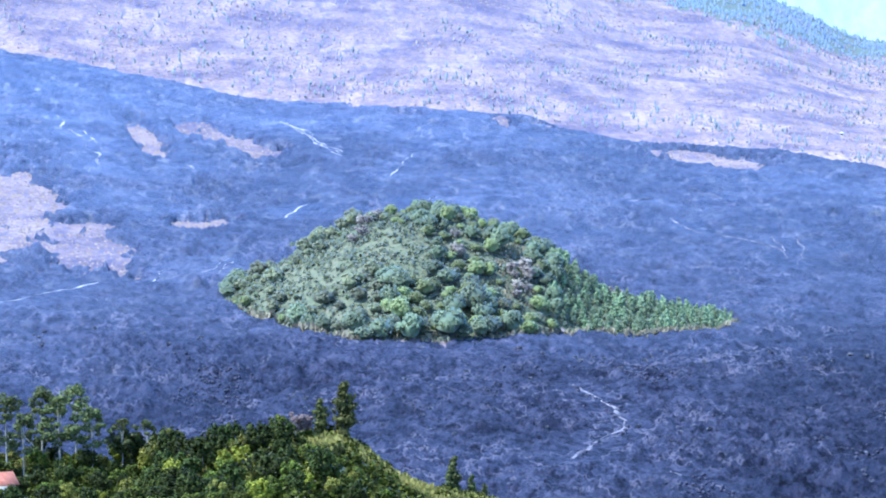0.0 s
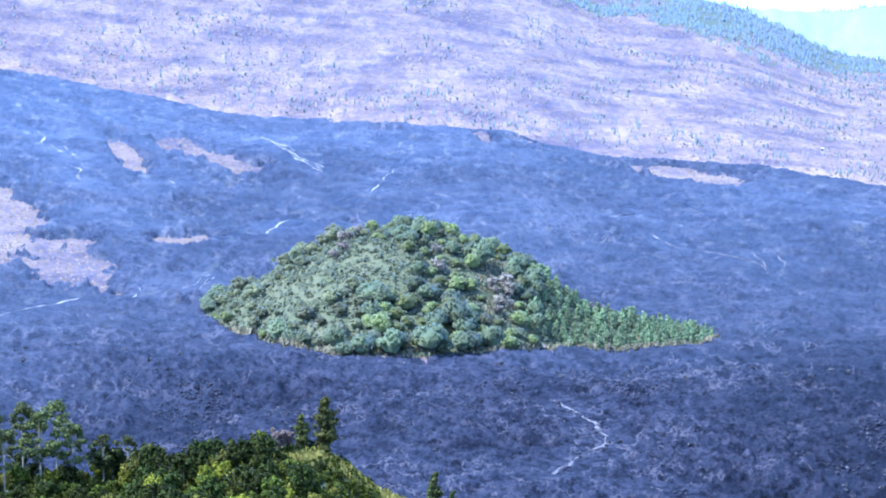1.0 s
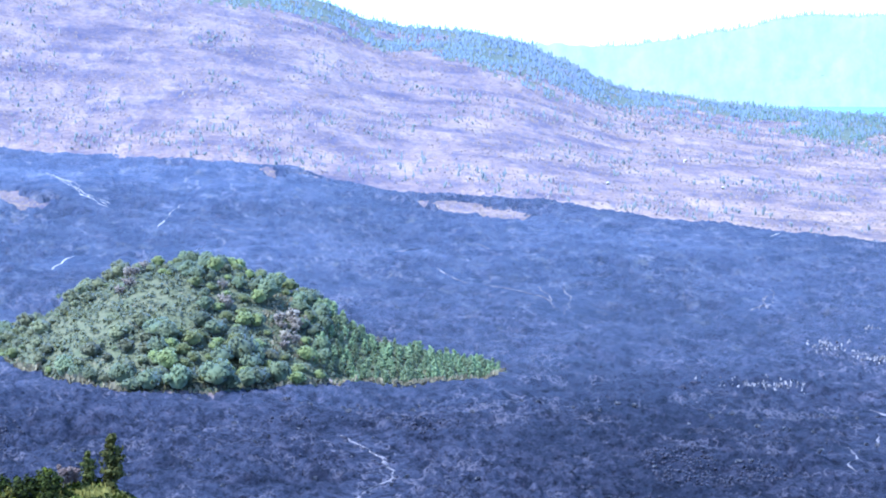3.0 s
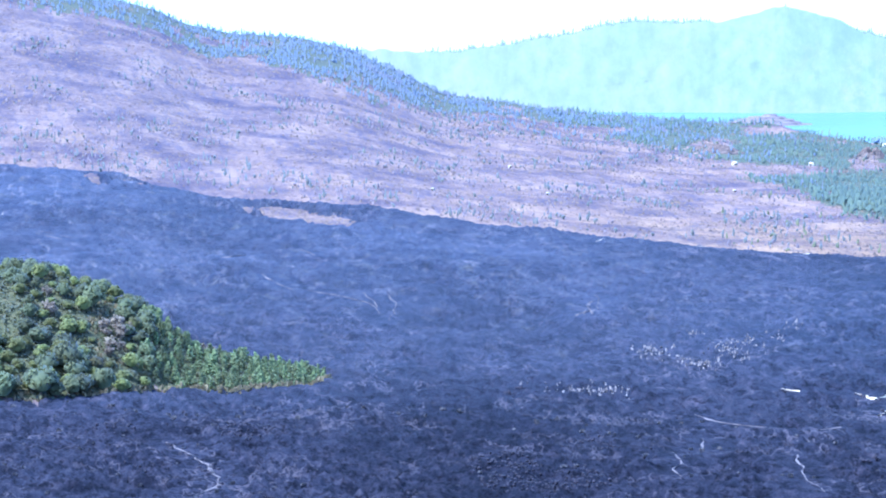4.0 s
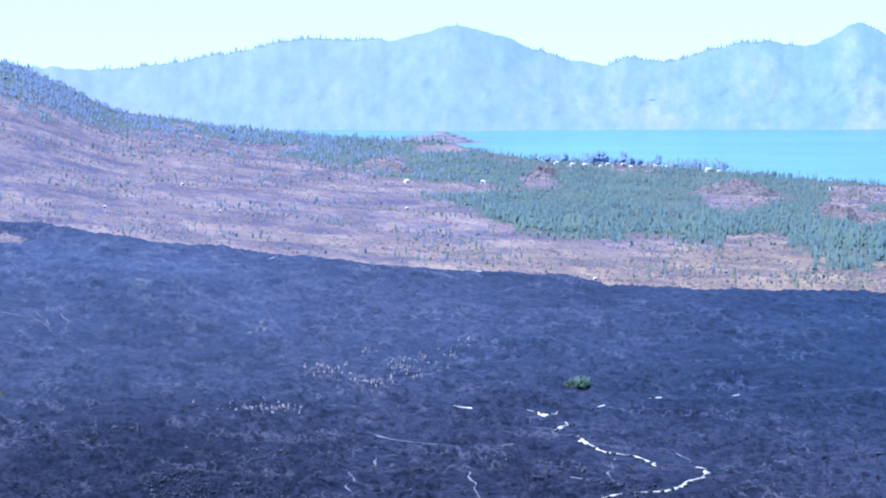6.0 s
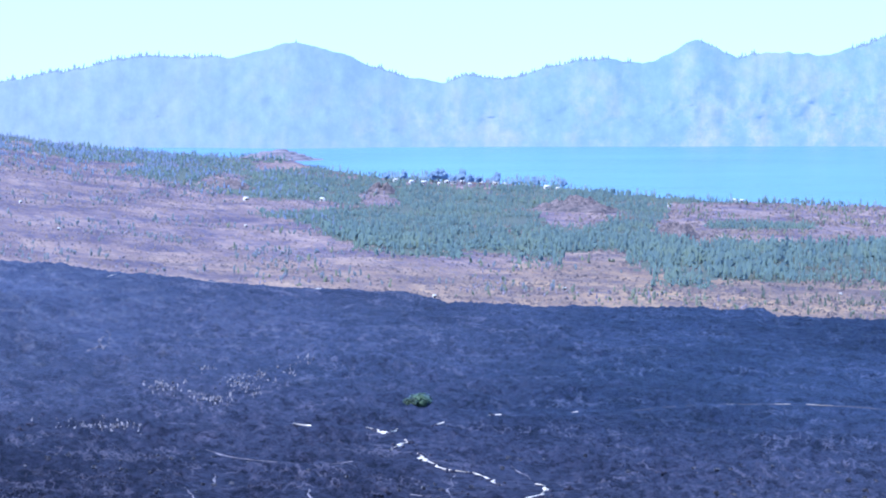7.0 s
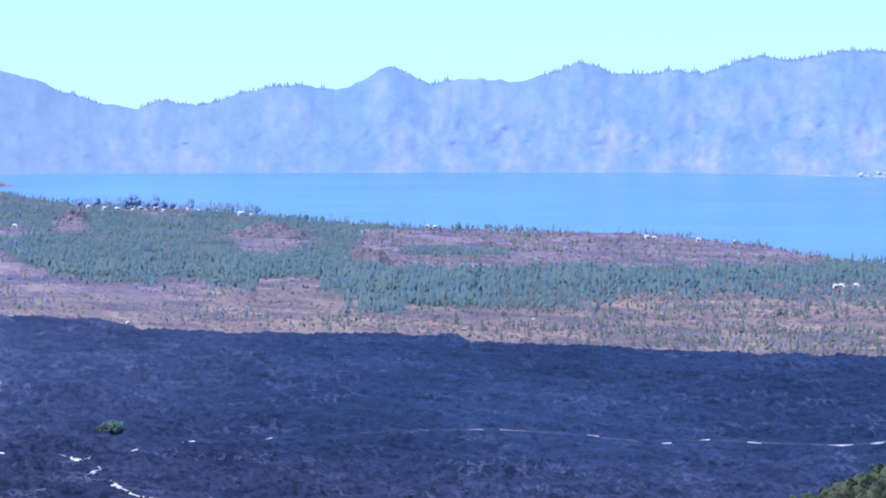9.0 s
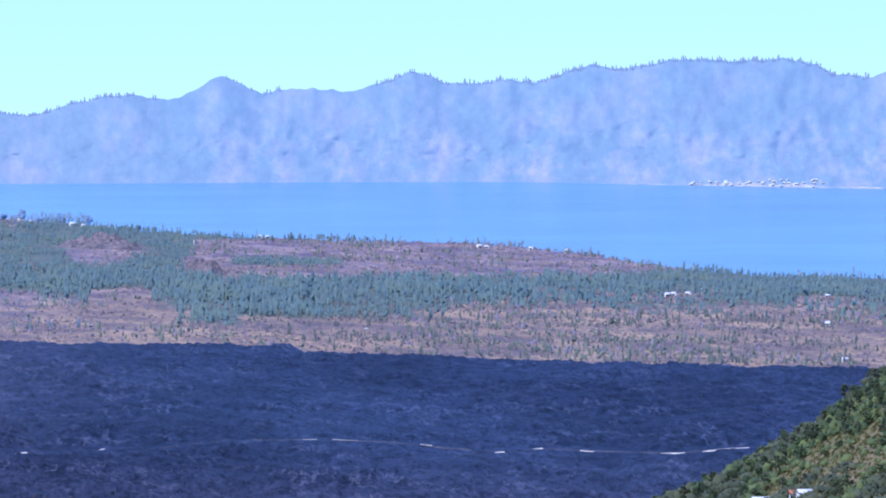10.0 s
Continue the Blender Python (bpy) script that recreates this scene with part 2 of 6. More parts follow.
WITHERED = leaf_material("withered_leaves", (0.263, 0.219, 0.163), (0.425, 0.35, 0.269), haze_sheen=0.3)
LONE_LEAF = leaf_material("lone_tree_leaves", (0.0832, 0.128, 0.064), (0.141, 0.192, 0.096), haze_sheen=0.45)
DRY_GRASS = leaf_material("dry_grass", (0.30, 0.26, 0.16), (0.5, 0.44, 0.28))
SLOPE_TREE = leaf_material("slope_leaves", (0.17, 0.18, 0.17), (0.26, 0.265, 0.225), glow=0.2, haze_sheen=0.5)
TWIG = leaf_material("leafless_twigs", (0.15, 0.12, 0.14), (0.27, 0.21, 0.22), glow=0.2, haze_sheen=0.4)
PLAIN_TREE = leaf_material("plain_leaves", (0.12, 0.135, 0.08), (0.22, 0.22, 0.125), glow=0.3, haze_sheen=0.32)
GREY_BUSH = leaf_material("lava_growth", (0.07, 0.065, 0.075), (0.16, 0.15, 0.16), haze_sheen=0.2)
FAR_BANK = plain_material("pale_bank", (0.34, 0.32, 0.34), (0.55, 0.52, 0.52), 6.0, 0.9)
PALE_ROCK = plain_material("weathered_lava", (0.10, 0.095, 0.12), (0.32, 0.30, 0.33), 2.5, 0.8)
SPUR_LEAF = leaf_material("spur_leaves", (0.06, 0.085, 0.025), (0.165, 0.19, 0.05), haze_sheen=0.1)
SPUR_DARK = leaf_material("spur_dark_leaves", (0.055, 0.085, 0.03), (0.145, 0.18, 0.06), haze_sheen=0.12)
SPUR_GREY = leaf_material("spur_grey_leaves", (0.07, 0.088, 0.035), (0.169, 0.183, 0.078), haze_sheen=0.1)
STRAW = leaf_material("tall_grass", (0.13, 0.135, 0.035), (0.27, 0.25, 0.075))
WALL = plain_material("white_plaster", (0.74, 0.69, 0.6), (0.86, 0.81, 0.72), 1.0, 0.8)
TIN = plain_material("pale_tin_roof", (0.64, 0.61, 0.55), (0.82, 0.79, 0.72), 1.0, 0.6, 0.3)
TERRACOTTA = plain_material("terracotta_roof", (0.42, 0.13, 0.07), (0.55, 0.2, 0.11), 0.7, 0.8)
DARK = plain_material("dark_opening", (0.02, 0.02, 0.02), (0.04, 0.04, 0.04), 1.0, 0.5)

# water: fine ripples, deep blue
WATER, wt, wb = material("lake_water", 0.22, 0.5)
wb.inputs["Base Color"].default_value = (0.03, 0.16, 0.33, 1)
wb.inputs["IOR"].default_value = 1.33
wco = wt.nodes.new("ShaderNodeTexCoord").outputs["Object"]
wt.links.new(ramp(wt, noise_node(wt, wco, 120, 4, 0.5, (0.4, 1, 1)), [(0.3, (0.11, 0.255, 0.405)), (0.7, (0.14, 0.305, 0.465))]), wb.inputs["Base Color"])
wbump = wt.nodes.new("ShaderNodeBump")
wbump.inputs["Strength"].default_value, wbump.inputs["Distance"].default_value = 0.35, 0.3
wt.links.new(noise_node(wt, wco, 4, 4, 0.6), wbump.inputs["Height"])
wt.links.new(wbump.outputs[0], wb.inputs["Normal"])

# far caldera wall: a backdrop of distance; a blue glow stands in for kilometres of bright air
FAR, ft, fb = material("far_caldera_wall", 0.95, 0.1)
fco = ft.nodes.new("ShaderNodeTexCoord").outputs["UV"]  # metres along the wall and up it
woods = ramp(ft, noise_node(ft, fco, 18, 7, 0.7, (1, 0.8, 1)), [(0.35, (0.065, 0.095, 0.075)), (0.65, (0.12, 0.155, 0.115))])
bare = ramp(ft, noise_node(ft, fco, 14, 6, 0.6, (1, 0.7, 1)), [(0.35, (0.20, 0.15, 0.135)), (0.65, (0.33, 0.255, 0.225))])
where = ramp(ft, noise_node(ft, fco, 52, 10, 0.74, (1, 0.9, 1)), [(0.46, (0, 0, 0)), (0.62, (0.85, 0.85, 0.85))])
# the woods thin out towards the shore and towards the drier side
fpart = ft.nodes.new("ShaderNodeSeparateXYZ")
ft.links.new(fco, fpart.inputs[0])
flow, fdry = ft.nodes.new("ShaderNodeMapRange"), ft.nodes.new("ShaderNodeMapRange")
for fnode, fsocket, flimits in ((flow, "Y", (90, 8, 0.5, 1.0)), (fdry, "X", (600, 1250, 0.22, 1.0))):
    ft.links.new(fpart.outputs[fsocket], fnode.inputs["Value"])
    for fkey, fvalue in zip(("From Min", "From Max", "To Min", "To Max"), flimits):
        fnode.inputs[fkey].default_value = fvalue
where = mixed(ft, 1.0, mixed(ft, 1.0, where, flow.outputs[0], "MULTIPLY"), fdry.outputs[0], "MULTIPLY")
ft.links.new(mixed(ft, where, woods, bare), fb.inputs["Base Color"])
# haze painted as emission, paler at the left end of the wall
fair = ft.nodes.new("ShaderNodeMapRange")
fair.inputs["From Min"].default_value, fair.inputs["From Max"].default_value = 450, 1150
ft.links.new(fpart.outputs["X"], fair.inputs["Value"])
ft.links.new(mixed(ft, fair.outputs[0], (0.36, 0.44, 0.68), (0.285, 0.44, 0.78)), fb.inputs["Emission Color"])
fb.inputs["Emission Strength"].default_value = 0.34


# ---- numbers for the land ----
def lattice(ix, iy, seed):
    h = (ix.astype(np.int64) * 374761393 + iy.astype(np.int64) * 668265263 + seed * 974634217) & 0x7FFFFFFF
    h = ((h ^ (h >> 13)) * 1274126177) & 0x7FFFFFFF
    return ((h ^ (h >> 16)) & 0xFFFF) / 32767.5 - 1.0


def bumps(x, y, size, seed=0):
    """Smooth noise from -1 to 1 with blobs of about size metres."""
    x, y = np.asarray(x, float) / size, np.asarray(y, float) / size
    ix, iy = np.floor(x), np.floor(y)
    u, v = x - ix, y - iy
    u, v = u * u * (3 - 2 * u), v * v * (3 - 2 * v)
    a, b = lattice(ix, iy, seed), lattice(ix + 1, iy, seed)
    c, d = lattice(ix, iy + 1, seed), lattice(ix + 1, iy + 1, seed)
    return (a * (1 - u) + b * u) * (1 - v) + (c * (1 - u) + d * u) * v


def rugged(x, y, size, octaves=4, seed=0, keep=0.55):
    total, amp, norm = 0.0, 1.0, 0.0
    for k in range(octaves):
        total = total + amp * bumps(np.asarray(x) + 37.7 * k, np.asarray(y) - 19.3 * k, size / 2 ** k, seed + 17 * k)
        norm += amp
        amp *= keep
    return total / norm


def smooth(v, lo, hi):
    t = np.clip((v - lo) / (hi - lo), 0, 1)
    return t * t * (3 - 2 * t)


def knots(a, pairs):
    at, value = zip(*pairs)
    return np.interp(a, at, value)


FINE = np.arange(-40, 60, 0.02)


def eased(pairs, wide):
    """A table of knots with its corners rounded over wide degrees."""
    n = int(wide / 0.02)
    k = np.hanning(2 * n + 1)
    return np.convolve(np.pad(knots(FINE, pairs), n, mode="edge"), k / k.sum(), "valid")


def polar(x, y):
    return np.degrees(np.arctan2(x, y)), np.hypot(x, y)


def rect(a, r):
    return r * np.sin(np.radians(a)), r * np.cos(np.radians(a))


def height_at(r, drop):
    """Height of what lies r metres off and drop degrees below the rim's level."""
    return EYE - r * np.tan(np.radians(drop))


LAVA_DROP = [(-9, 2.8), (-6, 3.3), (-4.1, 3.69), (-2.5, 4.02), (-0.2, 4.15), (1.1, 4.25), (1.5, 4.39), (2.5, 4.55), (4.4, 4.67), (5.0, 4.79), (6.5, 4.94), (7.4, 5.06),
             (8.9, 5.23), (11.2, 5.28), (11.8, 5.43), (13.1, 5.45), (15.9, 5.48), (16.05, 5.56), (17.3, 5.57), (19.2, 5.66), (22, 5.66), (24, 5.62), (30, 5.6)]
LAVA_END = [(-9, 3020), (-6, 2950), (0, 2750), (6, 2560), (12, 2400), (18, 2330), (24, 2300), (30, 2290)]
BACK_DROP = [(-9, 0.6), (-6, 1.0), (0, 1.8), (1.5, 2.1), (1.9, 2.3), (2.5, 2.44), (3.46, 2.5), (4.12, 2.66), (4.8, 2.98), (5.34, 3.24), (6, 3.32), (7, 3.46), (8.7, 3.59), (9.3, 3.6), (10.2, 3.74),
             (10.9, 3.83), (13.2, 3.94), (14, 4.01), (15.4, 4.09), (18.5, 4.14), (19.85, 4.25), (20.6, 4.38), (21.3, 4.45), (22, 4.49), (24, 4.5), (30, 4.5)]
BACK_END = [(-9, 3650), (0, 3720), (4, 3800), (8.5, 3880), (9.3, 3900), (10.2, 3780), (10.9, 3705), (13.2, 3610), (14, 3550), (15.4, 3480), (18.5, 3440), (19.85, 3350), (20.6, 3255), (21.3, 3200),
            (22, 3175), (24, 3165), (30, 3165)]


LAVA_R, BACK_R, LAVA_D, BACK_D = eased(LAVA_END, 3.0), eased(BACK_END, 0.5), eased(LAVA_DROP, 1.6), eased(BACK_DROP, 0.35)
# the lava's front on the smooth slope, set by line of sight to fit the camera's view
FRONT_D = eased(LAVA_DROP, 0.06)
slope_at = (height_at(BACK_R, BACK_D) - height_at(LAVA_R, LAVA_D)) / (BACK_R - LAVA_R)
slope_at = np.where(FRONT_D > LAVA_D, (height_at(LAVA_R, LAVA_D) - 26) / (LAVA_R - 1300), slope_at)
FRONT_R = (EYE - height_at(LAVA_R, LAVA_D) + slope_at * LAVA_R) / (np.tan(np.radians(FRONT_D)) + slope_at)


def hill_shape(x, y):
    """The wooded hill that the lava flowed round: 0 outside, 1 on its flat top."""
    a, r = polar(x, y)
    u = (a + 0.45) * 31.8
    v = r - 1815
    wob = 1 + 0.10 * rugged(x, y, 60, 2, 5)
    d = np.hypot(np.where(u < 0, u / 79, u / 88), np.where(v < 0, v / (112 - 34 * smooth(-u, 15, 75)), v / 100)) * wob
    top = np.clip((1 - d) / 0.76, 0, 1)
    tail_u = (a - 1.9) / 2.05
    tail = np.clip(1.25 * (1 - np.hypot(tail_u, (v + 18) / 46 * wob)), 0, 1)
    return top ** 0.92, tail


# low mounds on the plain: bearing, range, half width, height
MOUNDS = [(13.5, 3270, 28, 4.0), (14.7, 2980, 17, 4.0), (10.94, 3440, 11, 6.0), (9.46, 3840, 26, 5.0), (8.9, 3420, 20, 4.0), (12.4, 3560, 40, 2.0), (22.5, 2700, 12, 3.0), (21.6, 2720, 10, 2.5)]


def land(x, y):
    """Height of the ground without the lava."""
    x, y = np.asarray(x, float), np.asarray(y, float)
    a, r = polar(x, y)
    re, rs = np.interp(a, FINE, LAVA_R), np.interp(a, FINE, BACK_R)
    ze, zs = height_at(re, np.interp(a, FINE, LAVA_D)) - 2.0, height_at(rs, np.interp(a, FINE, BACK_D))
    near = np.interp(r, [0, 5, 40, 150, 300, 600, 900, 1150, 1300], [248.4, 248.2, 234, 195, 160, 105, 62, 36, 26])
    mid = 26 + (ze - 26) * np.clip((r - 1300) / (re - 1300), 0, 1)
    far = ze + (zs - ze) * np.clip((r - re) / (rs - re), 0, 1)
    z = np.where(r < 1300, near, np.where(r < re, mid, far))
    z = z + rugged(x, y, 90, 4, 3) * 1.6 * smooth(r, 1200, 1500) * (1 - smooth(r, rs - 60, rs))
    z = np.where(r > rs, np.maximum(zs - (r - rs) * 0.45, -20), z)
    top, tail = hill_shape(x, y)
    z = z + 37 * top * (1 + 0.05 * rugged(x, y, 25, 2, 8)) + 9 * tail
    for ma, mr, wide, tall in MOUNDS:
        z = z + tall * np.exp(-((a - ma) * mr * 0.01745 / wide) ** 2 - ((r - mr) / (wide * 1.6)) ** 2) * (1 + 0.35 * rugged(x, y, 14, 3, 9))
    # the rim behind the camera stays high
    z = np.where(np.abs(a - 9) > 70, np.maximum(z, 247.5 - 0.02 * np.minimum(r, 900) + 3 * rugged(x, y, 120, 2, 4) * smooth(r, 20, 90)), z)
    # wooded spur below the rim, in front of the hill
    crest = knots(a, [(-30, 165), (-12, 150), (-6, 146.5), (-4.3, 145), (-2.6, 146.5), (-1.9, 148.6), (-1.4, 148.6), (-1.06, 146.6), (-0.62, 142.4), (-0.18, 140.2), (0.3, 139.6), (0.9, 137.6), (1.6, 132), (3, 105)])
    z = np.maximum(z, crest - np.where(r < 680, (680 - r) * 0.015, (r - 680) * 0.75) - np.clip(560 - r, 0, 999) * 0.6 + 1.2 * rugged(x, y, 30, 3, 6))
    # spur that comes down from the other side
    crest = knots(a, [(17, 60), (19.5, 106), (20.5, 117), (21.4, 124), (22.1, 130.5), (22.85, 139), (23.7, 150), (26, 168), (34, 190)])
    z = np.maximum(z, crest - np.where(r < 1000, (1000 - r) * 0.11, (r - 1000) * 0.6) - np.clip(820 - r, 0, 999) * 0.5 + 0.8 * rugged(x, y, 30, 3, 7))
    return z


WOOD_DROP = [(-9, 1.0), (-2, 1.9), (0.2, 2.25), (2.5, 2.72), (3.5, 3.05), (4.6, 3.38), (5.8, 3.62), (8.0, 3.93), (9.0, 4.05), (9.4, 4.3), (10.8, 4.7), (12.3, 4.83), (13.9, 4.97), (15.07, 5.2), (15.7, 5.15), (16.9, 5.07),
             (18.6, 4.98), (21, 4.95), (24, 5.0)]
GAPS = [(13.45, 4.31, 0.58, 0.17), (14.75, 4.48, 0.36, 0.13), (10.86, 4.13, 0.32, 0.10), (9.75, 4.21, 0.85, 0.09), (9.62, 3.70, 0.4, 0.07),
        (8.9, 3.87, 0.42, 0.07), (13.75, 4.9, 0.55, 0.15), (22.9, 4.80, 0.7, 0.05), (21.05, 4.80, 0.3, 0.045), (22.5, 5.0, 0.5, 0.05), (9.2, 4.16, 0.5, 0.05), (7.4, 3.72, 0.5, 0.05), (12.1, 3.92, 1.15, 0.04)]


def drop_of(x, y):
    a, r = polar(x, y)
    return a, np.degrees(np.arctan2(EYE - land(x, y), r))


def wooded(x, y):
    """How densely the plain is wooded: 0 to 1."""
    a, d = drop_of(x, y)
    edge = knots(a, WOOD_DROP) + np.where(a < 8, 0.34, 0.2) * rugged(x, y * 0.6, 45, 4, 81) - 0.12 * (1 - smooth(a, 7, 9))
    w = smooth(edge - d, -0.14, 0.16)
    for ga, gd, half, deep in GAPS:
        w = w * smooth(np.hypot((a - ga) / half, (d - gd) / deep) + 0.5 * rugged(x, y, 30, 3, 83), 0.75, 1.1)
    # the open fields behind the wood, with one row of trees in them
    low = knots(a, [(14.3, 4.4), (14.6, 4.55), (15.0, 4.64), (16.6, 4.66), (17.7, 4.6), (19, 4.58), (20.4, 4.52), (21.2, 4.44), (21.6, 4.3)]) + 0.05 * rugged(x, y, 40, 3, 88)
    field = smooth(low - d, 0, 0.03) * smooth(d, 4.11, 4.13) * smooth(a, 14.5, 14.7)
    row = smooth(a, 15.05, 15.2) * (1 - smooth(a, 16.5, 16.7)) * smooth(d, 4.34, 4.37) * (1 - smooth(d, 4.44, 4.47))
    w = w * np.maximum(1 - field, row)
    w = np.where(a < 7, w * (0.75 + 0.75 * rugged(x, y * 0.5, 45, 3, 85)), w * (0.85 + 0.5 * bumps(x, y, 60, 86)))
    w = np.where((a > 18) & (d > 4.72), w * 0.55, w)
    return w


def on_land(a, drop, up=0.0):
    """Where a line of sight meets the land: bearing and degrees below the level, to range."""
    r = np.arange(1250, np.interp(a, FINE, BACK_R) - 12, 2.0)
    z = land(*rect(np.full(len(r), a), r)) + up
    hit = np.nonzero(z >= height_at(r, drop))[0]
    return r[hit[0]] if len(hit) else r[-1]


# sandy windows in the lava: bearing, drop, half width, half drop, slant
WINDOWS = [(w[0], on_land(w[0], w[1]), w[2] * 1.2, abs(on_land(w[0], w[1] - w[3]) - on_land(w[0], w[1] + w[3])) * 0.75,
            (on_land(w[0] + w[2], w[1] + w[4] * w[2]) - on_land(w[0] - w[2], w[1] - w[4] * w[2])) / (2 * w[2])) for w in
           ((-5.75, 5.38, 0.62, 0.36, 0.30), (-4.75, 5.90, 0.55, 0.20, 0.25), (-3.25, 5.72, 0.36, 0.05, -0.1), (-3.86, 4.57, 0.24, 0.10, 0.5), (-2.75, 4.65, 0.56, 0.07, 0.36), (-3.4, 4.44, 0.14, 0.05, 0.5),
            (3.38, 4.83, 0.76, 0.06, 0.115), (-0.45, 4.30, 0.2, 0.02, 0.1), (0.76, 4.34, 0.12, 0.05, 0.4), (1.32, 4.42, 0.2, 0.02, 0.2))]
